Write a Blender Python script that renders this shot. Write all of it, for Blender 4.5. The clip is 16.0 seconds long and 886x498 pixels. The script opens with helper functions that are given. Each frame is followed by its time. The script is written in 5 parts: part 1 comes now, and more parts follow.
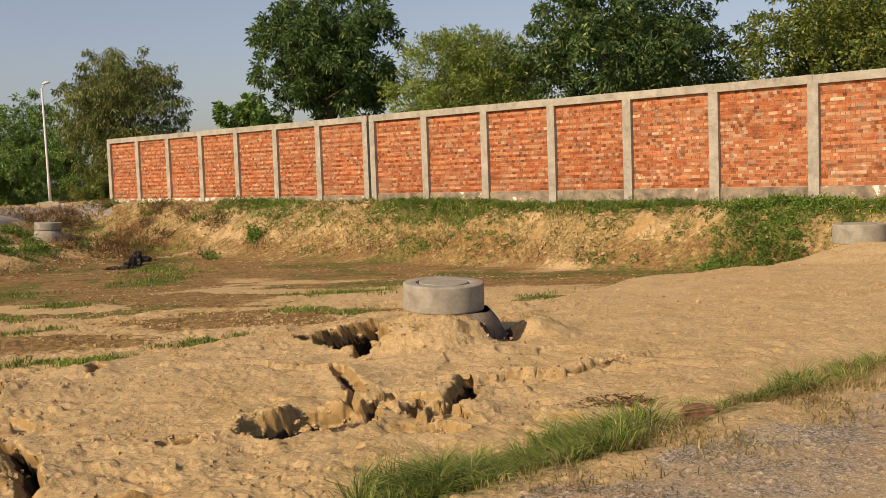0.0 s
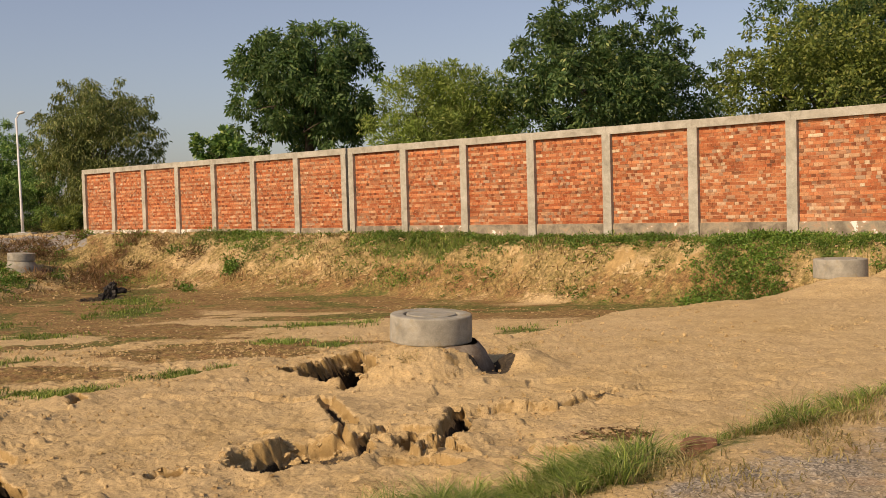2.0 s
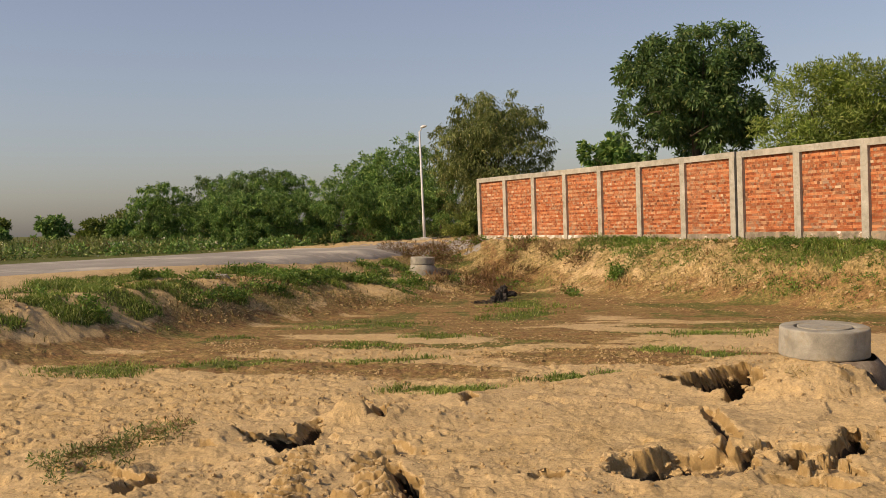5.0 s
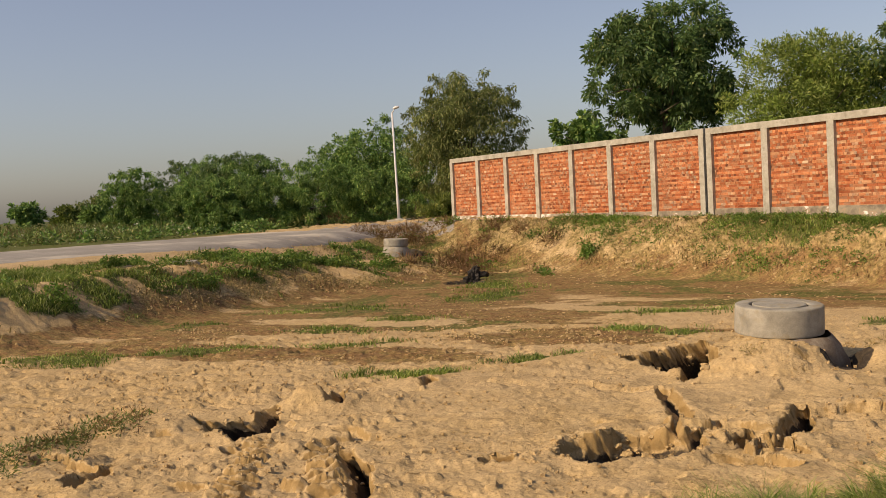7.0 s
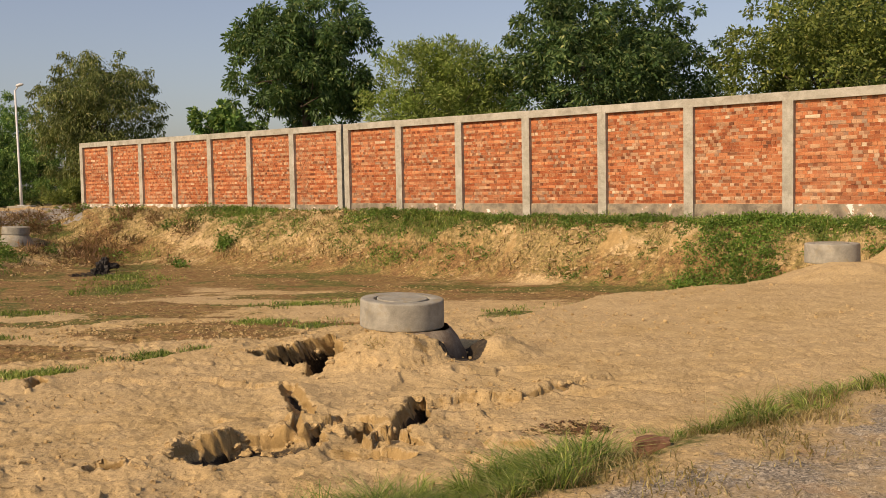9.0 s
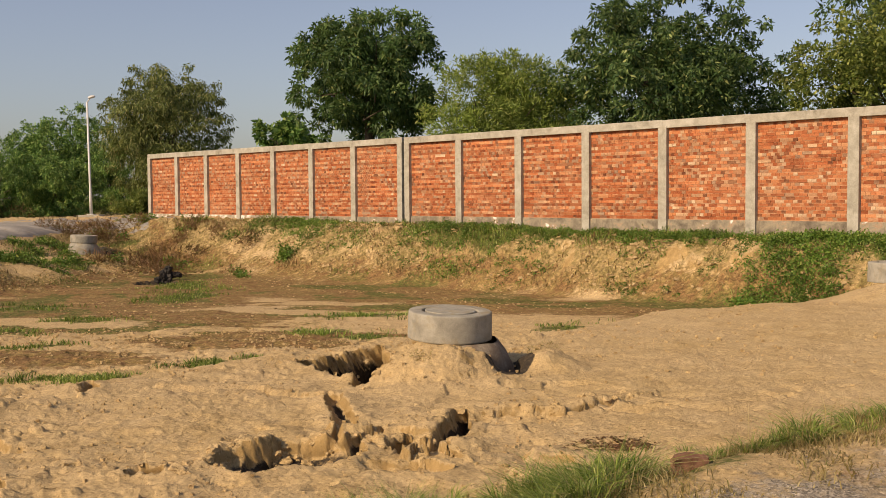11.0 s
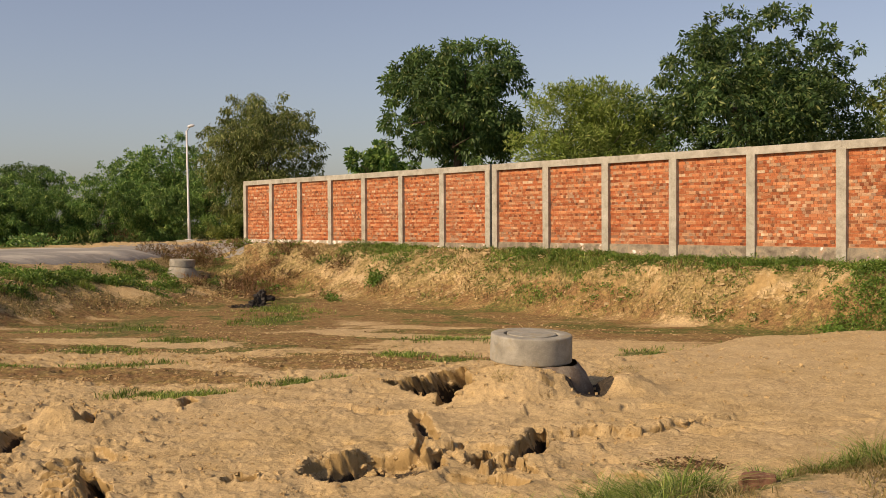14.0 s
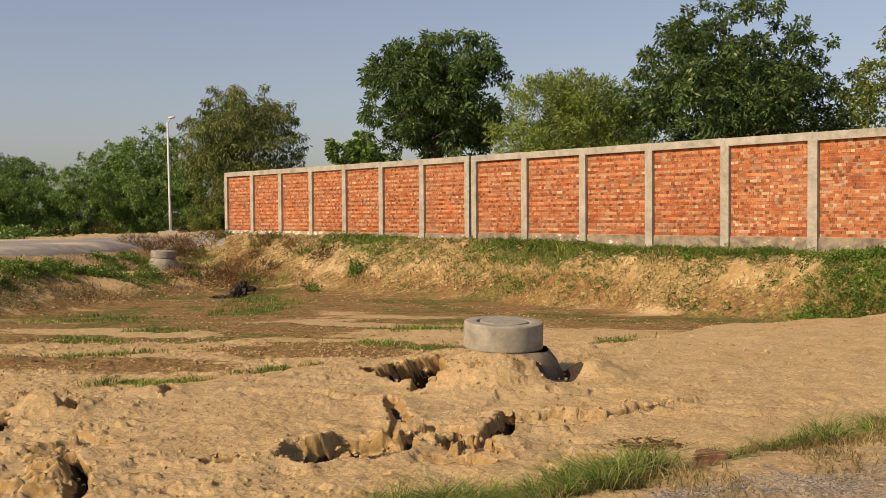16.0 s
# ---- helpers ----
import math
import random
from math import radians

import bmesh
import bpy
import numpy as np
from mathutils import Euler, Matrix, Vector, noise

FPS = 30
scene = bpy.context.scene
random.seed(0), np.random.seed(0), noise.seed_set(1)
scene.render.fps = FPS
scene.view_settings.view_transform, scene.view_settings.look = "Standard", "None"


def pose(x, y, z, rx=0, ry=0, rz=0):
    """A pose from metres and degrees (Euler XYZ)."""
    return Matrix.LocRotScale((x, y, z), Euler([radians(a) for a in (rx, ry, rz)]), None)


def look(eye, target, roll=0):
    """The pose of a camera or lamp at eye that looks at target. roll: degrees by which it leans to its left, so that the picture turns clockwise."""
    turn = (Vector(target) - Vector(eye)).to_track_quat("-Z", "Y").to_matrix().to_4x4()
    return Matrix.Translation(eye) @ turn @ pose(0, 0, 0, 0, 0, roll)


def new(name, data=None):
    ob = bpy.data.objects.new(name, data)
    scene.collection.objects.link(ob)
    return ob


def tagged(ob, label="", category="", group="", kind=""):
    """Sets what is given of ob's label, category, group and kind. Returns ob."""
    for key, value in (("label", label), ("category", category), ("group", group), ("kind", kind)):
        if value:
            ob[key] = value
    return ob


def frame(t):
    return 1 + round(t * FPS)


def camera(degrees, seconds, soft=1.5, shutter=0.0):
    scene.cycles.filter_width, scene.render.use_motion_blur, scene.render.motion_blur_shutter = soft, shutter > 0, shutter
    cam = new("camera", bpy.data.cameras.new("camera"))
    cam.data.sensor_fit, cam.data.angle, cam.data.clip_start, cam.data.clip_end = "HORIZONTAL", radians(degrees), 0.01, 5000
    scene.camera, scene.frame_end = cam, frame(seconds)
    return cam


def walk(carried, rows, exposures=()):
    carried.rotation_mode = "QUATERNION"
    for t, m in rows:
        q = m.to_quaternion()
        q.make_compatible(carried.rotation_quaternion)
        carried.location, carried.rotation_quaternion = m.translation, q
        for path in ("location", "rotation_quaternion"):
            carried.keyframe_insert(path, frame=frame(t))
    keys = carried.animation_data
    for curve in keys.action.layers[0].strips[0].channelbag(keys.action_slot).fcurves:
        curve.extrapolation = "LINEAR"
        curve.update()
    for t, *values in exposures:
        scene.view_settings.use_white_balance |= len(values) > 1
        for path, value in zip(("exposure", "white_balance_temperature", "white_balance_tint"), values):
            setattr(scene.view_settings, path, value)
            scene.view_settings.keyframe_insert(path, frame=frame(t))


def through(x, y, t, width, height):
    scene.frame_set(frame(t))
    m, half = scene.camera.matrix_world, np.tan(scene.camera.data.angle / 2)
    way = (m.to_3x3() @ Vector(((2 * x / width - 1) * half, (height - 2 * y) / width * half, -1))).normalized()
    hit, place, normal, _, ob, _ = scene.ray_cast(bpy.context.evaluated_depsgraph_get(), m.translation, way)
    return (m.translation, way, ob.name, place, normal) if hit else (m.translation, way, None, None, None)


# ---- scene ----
cam = camera(45.03, 16.0, soft=0.7)

PATH = [
    (0, pose(-0.000, 0.000, 1.602, 85.874, 2.067, -0.710)),
    (0.5, pose(-0.034, 0.039, 1.600, 86.230, 1.983, -2.345)),
    (1, pose(-0.081, 0.065, 1.586, 86.842, 1.765, -3.160)),
    (1.5, pose(-0.110, 0.064, 1.584, 87.314, 1.631, -2.946)),
    (2, pose(-0.167, 0.089, 1.570, 87.664, 1.628, -2.130)),
    (2.5, pose(-0.210, 0.103, 1.555, 87.776, 1.774, -0.858)),
    (3, pose(-0.236, 0.133, 1.544, 87.863, 1.888, 1.633)),
    (3.5, pose(-0.238, 0.132, 1.542, 88.008, 1.857, 4.847)),
    (4, pose(-0.212, 0.126, 1.553, 88.277, 1.763, 9.462)),
    (4.5, pose(-0.166, 0.101, 1.569, 88.496, 1.769, 13.808)),
    (4.7, pose(-0.155, 0.055, 1.580, 88.550, 1.770, 15.600)),
    (5.75, pose(-0.030, 0.050, 1.615, 88.460, 2.400, 22.370)),
    (6.8, pose(0.090, 0.100, 1.640, 87.670, 3.030, 19.220)),
    (7, pose(0.110, 0.108, 1.639, 87.445, 2.913, 17.233)),
    (7.5, pose(0.165, 0.156, 1.656, 86.879, 2.691, 11.254)),
    (8, pose(0.171, 0.251, 1.647, 86.552, 2.107, 5.186)),
    (8.5, pose(0.211, 0.336, 1.657, 86.271, 1.691, 0.705)),
    (8.7, pose(0.220, 0.345, 1.650, 86.290, 1.400, -0.500)),
    (9.75, pose(0.285, 0.350, 1.630, 86.500, 0.900, -2.510)),
    (10.8, pose(0.350, 0.335, 1.615, 87.010, 0.390, 0.910)),
    (11, pose(0.404, 0.359, 1.617, 87.153, 0.468, 1.783)),
    (11.5, pose(0.521, 0.303, 1.615, 87.649, 0.323, 3.685)),
    (12, pose(0.600, 0.253, 1.621, 88.084, 0.408, 4.772)),
    (12.5, pose(0.631, 0.195, 1.623, 88.484, 0.667, 5.178)),
    (13, pose(0.598, 0.153, 1.623, 88.692, 0.791, 5.223)),
    (13.5, pose(0.546, 0.054, 1.626, 88.670, 0.688, 5.581)),
    (14, pose(0.510, -0.032, 1.619, 88.586, 0.359, 6.608)),
    (14.5, pose(0.492, -0.064, 1.625, 88.520, 0.003, 7.932)),
    (15, pose(0.528, -0.114, 1.619, 88.540, -0.064, 8.892)),
    (15.5, pose(0.602, -0.222, 1.609, 88.449, 0.113, 8.628)),
    (16, pose(0.643, -0.343, 1.614, 88.102, 0.445, 5.679)),
]
walk(cam, PATH, exposures=[(0, 0.0, 7900, 17)])

# ---------------------------------------------------------------- light
SUN_AZ, SUN_EL = radians(230), radians(35)   # compass-like: from +y towards +x
world = bpy.data.worlds.new("world")
scene.world = world
world.use_nodes = True
wn = world.node_tree
sky = wn.nodes.new("ShaderNodeTexSky")
sky.sky_type = "NISHITA"
sky.sun_disc = False
sky.sun_elevation, sky.sun_rotation = SUN_EL, SUN_AZ
sky.air_density, sky.dust_density, sky.ozone_density = 1.0, 1.4, 5.0
haze = wn.nodes.new("ShaderNodeHueSaturation")      # dusty air takes some blue out of the sky
haze.inputs["Saturation"].default_value = 0.84
wn.links.new(sky.outputs[0], haze.inputs["Color"])
tint = wn.nodes.new("ShaderNodeMix")
tint.data_type, tint.blend_type = "RGBA", "MULTIPLY"
tint.inputs[0].default_value, tint.inputs[7].default_value = 1.0, (1.0, 0.98, 1.02, 1)
wn.links.new(haze.outputs[0], tint.inputs[6])
wn.links.new(tint.outputs[2], wn.nodes["Background"].inputs[0])
wn.nodes["Background"].inputs[1].default_value = 0.119
sun = new("sun", bpy.data.lights.new("sun", "SUN"))
sun.data.energy, sun.data.angle, sun.data.color = 4.2, radians(0.6), (1.0, 0.86, 0.66)
sun_dir = Vector((math.sin(SUN_AZ) * math.cos(SUN_EL), math.cos(SUN_AZ) * math.cos(SUN_EL), math.sin(SUN_EL)))
sun.matrix_world = look(sun_dir * 50, (0, 0, 0))

# ---------------------------------------------------------------- small tools
rng = np.random.default_rng(7)


def part(name, bm, material, parent=None, label=""):
    """Link a bmesh as one mesh object, under a thing or a part."""
    me = bpy.data.meshes.new(name)
    bm.to_mesh(me)
    bm.free()
    if material:
        me.materials.append(material)
    ob = new(name, me)
    ob.parent = parent
    return tagged(ob, label)


def from_arrays(name, verts, faces, material, parent=None, smooth=False):
    """Link arrays of vertices and of equal-sided faces as one mesh object."""
    verts, faces = np.asarray(verts, np.float32), np.asarray(faces, np.int32)
    me = bpy.data.meshes.new(name)
    me.vertices.add(len(verts))
    me.vertices.foreach_set("co", verts.ravel())
    k = faces.shape[1]
    me.loops.add(faces.size)
    me.loops.foreach_set("vertex_index", faces.ravel())
    me.polygons.add(len(faces))
    me.polygons.foreach_set("loop_start", np.arange(len(faces), dtype=np.int32) * k)
    me.polygons.foreach_set("use_smooth", np.full(len(faces), smooth, bool))
    me.update(calc_edges=True)
    me.validate()
    if material:
        me.materials.append(material)
    ob = new(name, me)
    ob.parent = parent
    return ob


def box(bm, x0, x1, y0, y1, z0, z1, bevel=0.0):
    vs = [bm.verts.new((x, y, z)) for z in (z0, z1) for y in (y0, y1) for x in (x0, x1)]
    fs = [bm.faces.new([vs[i] for i in f]) for f in ((0, 2, 3, 1), (4, 5, 7, 6), (0, 1, 5, 4), (2, 6, 7, 3), (0, 4, 6, 2), (1, 3, 7, 5))]
    if bevel:
        es = {e for f in fs for e in f.edges}
        bmesh.ops.bevel(bm, geom=list(es), offset=bevel, segments=2, affect="EDGES", profile=0.7)
    return bm


def lathe(bm, profile, seg=48, caps=True):
    """Turn a list of (radius, z) about the z axis."""
    rings = [[bm.verts.new((r * math.cos(2 * math.pi * i / seg), r * math.sin(2 * math.pi * i / seg), z)) for i in range(seg)] for r, z in profile]
    for a, b in zip(rings, rings[1:]):
        for i in range(seg):
            bm.faces.new((a[i], a[(i + 1) % seg], b[(i + 1) % seg], b[i])).smooth = True
    if caps:
        bm.faces.new(rings[-1])
        bm.faces.new(rings[0][::-1])
    return bm


def sstep(a, b, x):
    t = np.clip((x - a) / (b - a), 0, 1)
    return t * t * (3 - 2 * t)


def lattice(ix, iy, seed):
    h = (ix.astype(np.int64) * 374761393 + iy.astype(np.int64) * 668265263 + seed * 1442695041) & 0xFFFFFFFF
    h = ((h ^ (h >> 13)) * 1274126177) & 0xFFFFFFFF
    h = ((h ^ (h >> 16)) * 2246822519) & 0xFFFFFFFF
    return ((h >> 8) & 0xFFFF) / 65535.0


def vnoise(x, y, seed=0):
    """Smooth value noise, 0 to 1."""
    ix, iy = np.floor(x), np.floor(y)
    fx, fy = x - ix, y - iy
    fx, fy = fx * fx * (3 - 2 * fx), fy * fy * (3 - 2 * fy)
    ix, iy = ix.astype(np.int64), iy.astype(np.int64)
    a, b = lattice(ix, iy, seed), lattice(ix + 1, iy, seed)
    c, d = lattice(ix, iy + 1, seed), lattice(ix + 1, iy + 1, seed)
    return (a + (b - a) * fx) * (1 - fy) + (c + (d - c) * fx) * fy


def fbm(x, y, seed=0, octaves=4):
    total, amp, norm = 0.0, 1.0, 0.0
    for o in range(octaves):
        total = total + amp * vnoise(x * 2 ** o + 17.3 * o, y * 2 ** o - 9.1 * o, seed + o)
        norm += amp
        amp *= 0.5
    return total / norm - 0.5


def seg_dist(x, y, line):
    """Distance to a polyline, and the side (positive to its left)."""
    best, side = np.full(x.shape, 1e9), np.zeros(x.shape)
    for (ax, ay), (bx, by) in zip(line, line[1:]):
        dx, dy = bx - ax, by - ay
        t = np.clip(((x - ax) * dx + (y - ay) * dy) / (dx * dx + dy * dy), 0, 1)
        d = np.hypot(x - ax - t * dx, y - ay - t * dy)
        sd = np.sign(dx * (y - ay) - dy * (x - ax))
        near = d < best
        best, side = np.where(near, d, best), np.where(near, sd, side)
    return best, side


def pocks(x, y, cell, seed, share, reach=18.0):
    """Scattered domes of random size, one to a cell at most; their height in metres."""
    total = np.zeros(x.shape)
    m = np.hypot(x, y) < reach
    if not m.any():
        return total
    u, v = x[m] / cell, y[m] / cell
    iu, iv = np.floor(u).astype(np.int64), np.floor(v).astype(np.int64)
    best = np.zeros(u.shape)
    for di in (-1, 0, 1):
        for dj in (-1, 0, 1):
            on = lattice(iu + di, iv + dj, seed + 2)
            r = 0.16 + 0.5 * (on / share) ** 2
            d2 = ((u - iu - di - lattice(iu + di, iv + dj, seed)) ** 2 + (v - iv - dj - lattice(iu + di, iv + dj, seed + 1)) ** 2) / (r * r)
            best = np.maximum(best, np.where(on < share, r * np.clip(1 - d2, 0, 1) ** 0.7, 0))
    total[m] = best * cell
    return total


def poly_dist(x, y, pts):
    """Distance to a closed outline, negative inside."""
    d, _ = seg_dist(x, y, list(pts) + [pts[0]])
    inside = np.zeros(x.shape, bool)
    for (ax, ay), (bx, by) in zip(pts, list(pts[1:]) + [pts[0]]):
        if ay != by:
            inside ^= ((ay > y) != (by > y)) & (x < ax + (y - ay) * (bx - ax) / (by - ay))
    return np.where(inside, -d, d)


# ---------------------------------------------------------------- materials
def material(name, rough=0.9, metal=0.0):
    m = bpy.data.materials.new(name)
    m.use_nodes = True
    b = m.node_tree.nodes["Principled BSDF"]
    b.inputs["Roughness"].default_value, b.inputs["Metallic"].default_value = rough, metal
    b.inputs["Specular IOR Level"].default_value = 0.25
    return m, m.node_tree, b


def ramp(nt, source, stops):
    r = nt.nodes.new("ShaderNodeValToRGB")
    while len(r.color_ramp.elements) < len(stops):
        r.color_ramp.elements.new(0.5)
    for e, (p, c) in zip(r.color_ramp.elements, stops):
        e.position, e.color = p, (*c, 1) if len(c) == 3 else c
    nt.links.new(source, r.inputs[0])
    return r.outputs[0]


def noise_tex(nt, scale, detail=5, rough=0.6, coords="Object", stretch=None, warp=0.0):
    tc = nt.nodes.new("ShaderNodeTexCoord")
    n = nt.nodes.new("ShaderNodeTexNoise")
    n.inputs["Scale"].default_value, n.inputs["Detail"].default_value, n.inputs["Roughness"].default_value = scale, detail, rough
    n.inputs["Distortion"].default_value = warp
    src = tc.outputs[coords]
    if stretch:
        mp = nt.nodes.new("ShaderNodeMapping")
        mp.inputs["Scale"].default_value = stretch
        nt.links.new(src, mp.inputs[0])
        src = mp.outputs[0]
    nt.links.new(src, n.inputs["Vector"])
    return n.outputs["Fac"]


def mix(nt, fac, a, b, mode="MIX"):
    m = nt.nodes.new("ShaderNodeMix")
    m.data_type, m.blend_type = "RGBA", mode
    for sock, v in ((m.inputs[0], fac), (m.inputs[6], a), (m.inputs[7], b)):
        if hasattr(v, "is_linked"):
            nt.links.new(v, sock)
        elif isinstance(v, (int, float)):
            sock.default_value = v
        else:
            sock.default_value = (*v, 1)
    return m.outputs[2]


def bump(nt, bsdf, height, strength=0.5, distance=0.02):
    b = nt.nodes.new("ShaderNodeBump")
    b.inputs["Strength"].default_value, b.inputs["Distance"].default_value = strength, distance
    nt.links.new(height, b.inputs["Height"])
    nt.links.new(b.outputs[0], bsdf.inputs["Normal"])


def attr(nt, name):
    a = nt.nodes.new("ShaderNodeAttribute")
    a.attribute_name = name
    return a.outputs["Fac"]


def speckled(name, stops, scale=6, rough=0.9, fine=60, strength=0.4, distance=0.01, coords="Object", stretch=None, grime=None):
    """A surface whose colour wanders over a ramp, with fine grain and relief; grime: (colour, scale, from, to)."""
    m, nt, b = material(name, rough)
    base = ramp(nt, noise_tex(nt, scale, 6, 0.65, coords, stretch, 0.4), stops)
    grain = noise_tex(nt, fine, 4, 0.7, coords)
    col = mix(nt, 0.35, base, ramp(nt, grain, [(0.25, (0.25, 0.25, 0.25)), (0.75, (0.85, 0.85, 0.85))]), "OVERLAY")
    if grime:
        g = ramp(nt, noise_tex(nt, grime[1], 5, 0.7, coords), [(grime[2], (0, 0, 0)), (grime[3], (1, 1, 1))])
        col = mix(nt, g, col, grime[0])
    nt.links.new(col, b.inputs["Base Color"])
    bump(nt, b, grain, strength, distance)
    return m


def ground_material():
    m, nt, b = material("earth", 0.95)
    b.inputs["Specular IOR Level"].default_value = 0.15
    big = noise_tex(nt, 0.35, 6, 0.6)
    edge = noise_tex(nt, 9, 5, 0.7)
    mid = noise_tex(nt, 3.0, 8, 0.65)
    fine = noise_tex(nt, 28, 6, 0.75)
    sand = ramp(nt, mid, [(0.3, (0.36, 0.248, 0.115)), (0.45, (0.478, 0.338, 0.163)), (0.72, (0.545, 0.398, 0.214))])
    sand = mix(nt, ramp(nt, big, [(0.4, (0, 0, 0)), (0.65, (0.6, 0.6, 0.6))]), sand, (0.515, 0.378, 0.21))
    grit = ramp(nt, noise_tex(nt, 75, 5, 0.8), [(0.3, (0.3, 0.3, 0.3)), (0.7, (0.7, 0.7, 0.7))])
    sand = mix(nt, 0.42, sand, ramp(nt, fine, [(0.28, (0.15, 0.15, 0.15)), (0.68, (0.8, 0.8, 0.8))]), "OVERLAY")
    crumb = ramp(nt, noise_tex(nt, 17, 5, 0.8), [(0.57, (0, 0, 0)), (0.64, (0.75, 0.75, 0.75))])
    crumb = mix(nt, 1.0, crumb, ramp(nt, noise_tex(nt, 1.6, 4, 0.6), [(0.5, (0, 0, 0)), (0.62, (1, 1, 1))]), "MULTIPLY")
    sand = mix(nt, crumb, sand, (0.20, 0.125, 0.05))
    # dark flecks for damp crumbs and for tiny shadows painted into the sand
    specks = ramp(nt, noise_tex(nt, 42, 3, 0.6), [(0.57, (0, 0, 0)), (0.64, (0.85, 0.85, 0.85))])
    specks = mix(nt, 1.0, specks, ramp(nt, noise_tex(nt, 2.3, 5, 0.7), [(0.42, (0.1, 0.1, 0.1)), (0.6, (1, 1, 1))]), "MULTIPLY")
    sand = mix(nt, specks, sand, (0.23, 0.15, 0.065))
    ochre = ramp(nt, mid, [(0.3, (0.30, 0.195, 0.08)), (0.7, (0.45, 0.305, 0.135))])
    scrub = ramp(nt, noise_tex(nt, 5.5, 9, 0.9, warp=0.6), [(0.3, (0.07, 0.048, 0.02)), (0.40, (0.19, 0.13, 0.052)), (0.45, (0.20, 0.165, 0.055)), (0.50, (0.31, 0.22, 0.098)), (0.64, (0.47, 0.34, 0.165))])
    mud = ramp(nt, mid, [(0.3, (0.16, 0.09, 0.04)), (0.46, (0.235, 0.14, 0.06)), (0.55, (0.22, 0.155, 0.058)), (0.66, (0.34, 0.22, 0.10)), (0.76, (0.45, 0.315, 0.15))])
    mud = mix(nt, 0.35, mud, ramp(nt, fine, [(0.3, (0.2, 0.2, 0.2)), (0.7, (0.85, 0.85, 0.85))]), "OVERLAY")
    green = ramp(nt, mid, [(0.3, (0.07, 0.085, 0.02)), (0.6, (0.12, 0.13, 0.035)), (0.8, (0.24, 0.2, 0.075))])
    rd = ramp(nt, mid, [(0.3, (0.25, 0.215, 0.165)), (0.55, (0.34, 0.29, 0.22)), (0.75, (0.44, 0.375, 0.275))])
    pebble = nt.nodes.new("ShaderNodeTexVoronoi")
    pebble.inputs["Scale"].default_value = 70
    tc = nt.nodes.new("ShaderNodeTexCoord")
    nt.links.new(tc.outputs["Object"], pebble.inputs["Vector"])
    rd = mix(nt, 0.8, rd, ramp(nt, pebble.outputs["Color"], [(0.15, (0.15, 0.15, 0.15)), (0.55, (0.5, 0.5, 0.5)), (0.95, (0.9, 0.9, 0.9))]), "OVERLAY")
    rd = mix(nt, ramp(nt, noise_tex(nt, 0.8, 6, 0.75), [(0.46, (0, 0, 0)), (0.62, (0.85, 0.85, 0.85))]), rd, (0.47, 0.335, 0.17))
    rd = mix(nt, ramp(nt, noise_tex(nt, 1.1, 5, 0.7), [(0.58, (0, 0, 0)), (0.7, (0.7, 0.7, 0.7))]), rd, (0.42, 0.235, 0.105))
    # hollow walls: dark subsoil, with their shade painted into the colour too
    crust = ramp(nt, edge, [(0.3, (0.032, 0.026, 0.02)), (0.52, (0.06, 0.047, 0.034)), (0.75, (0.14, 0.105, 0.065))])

    def masked(name):
        s = nt.nodes.new("ShaderNodeMath")
        s.operation = "MULTIPLY_ADD"
        nt.links.new(edge, s.inputs[0])
        s.inputs[1].default_value, s.inputs[2].default_value = 0.9, -0.45
        a = nt.nodes.new("ShaderNodeMath")
        a.operation = "ADD"
        nt.links.new(s.outputs[0], a.inputs[0])
        nt.links.new(attr(nt, name), a.inputs[1])
        return ramp(nt, a.outputs[0], [(0.38, (0, 0, 0)), (0.62, (1, 1, 1))])

    col = mix(nt, masked("ochre"), sand, ochre)
    col = mix(nt, masked("scrub"), col, scrub)
    col = mix(nt, masked("damp"), col, mud)
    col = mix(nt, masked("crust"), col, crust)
    col = mix(nt, masked("turf"), col, green)
    col = mix(nt, masked("gravel"), col, rd)
    coarse = ramp(nt, noise_tex(nt, 10, 6, 0.85, warp=0.4), [(0.36, (0.08, 0.08, 0.08)), (0.5, (0.5, 0.5, 0.5)), (0.62, (0.92, 0.92, 0.92))])
    where = nt.nodes.new("ShaderNodeMath")
    where.operation, where.use_clamp = "MULTIPLY_ADD", True
    nt.links.new(attr(nt, "scrub"), where.inputs[0])
    where.inputs[1].default_value = 0.7
    nt.links.new(attr(nt, "damp"), where.inputs[2])
    col = mix(nt, where.outputs[0], col, mix(nt, 0.75, col, coarse, "OVERLAY"))
    col = mix(nt, 0.35, col, grit, "OVERLAY")
    nt.links.new(col, b.inputs["Base Color"])
    rubble = noise_tex(nt, 9, 5, 0.75, warp=0.8)
    relief = nt.nodes.new("ShaderNodeMath")
    relief.operation = "MULTIPLY_ADD"
    relief.inputs[1].default_value = 1.3
    nt.links.new(rubble, relief.inputs[0])
    nt.links.new(fine, relief.inputs[2])
    rough_bank = nt.nodes.new("ShaderNodeMath")      # clods and gullies of the banks
    rough_bank.operation = "MULTIPLY"
    nt.links.new(noise_tex(nt, 3.2, 8, 0.8, warp=0.5), rough_bank.inputs[0])
    nt.links.new(attr(nt, "scrub"), rough_bank.inputs[1])
    both = nt.nodes.new("ShaderNodeMath")
    both.operation = "MULTIPLY_ADD"
    both.inputs[1].default_value = 3.0
    nt.links.new(rough_bank.outputs[0], both.inputs[0])
    nt.links.new(relief.outputs[0], both.inputs[2])
    bump(nt, b, both.outputs[0], 0.7, 0.02)
    return m


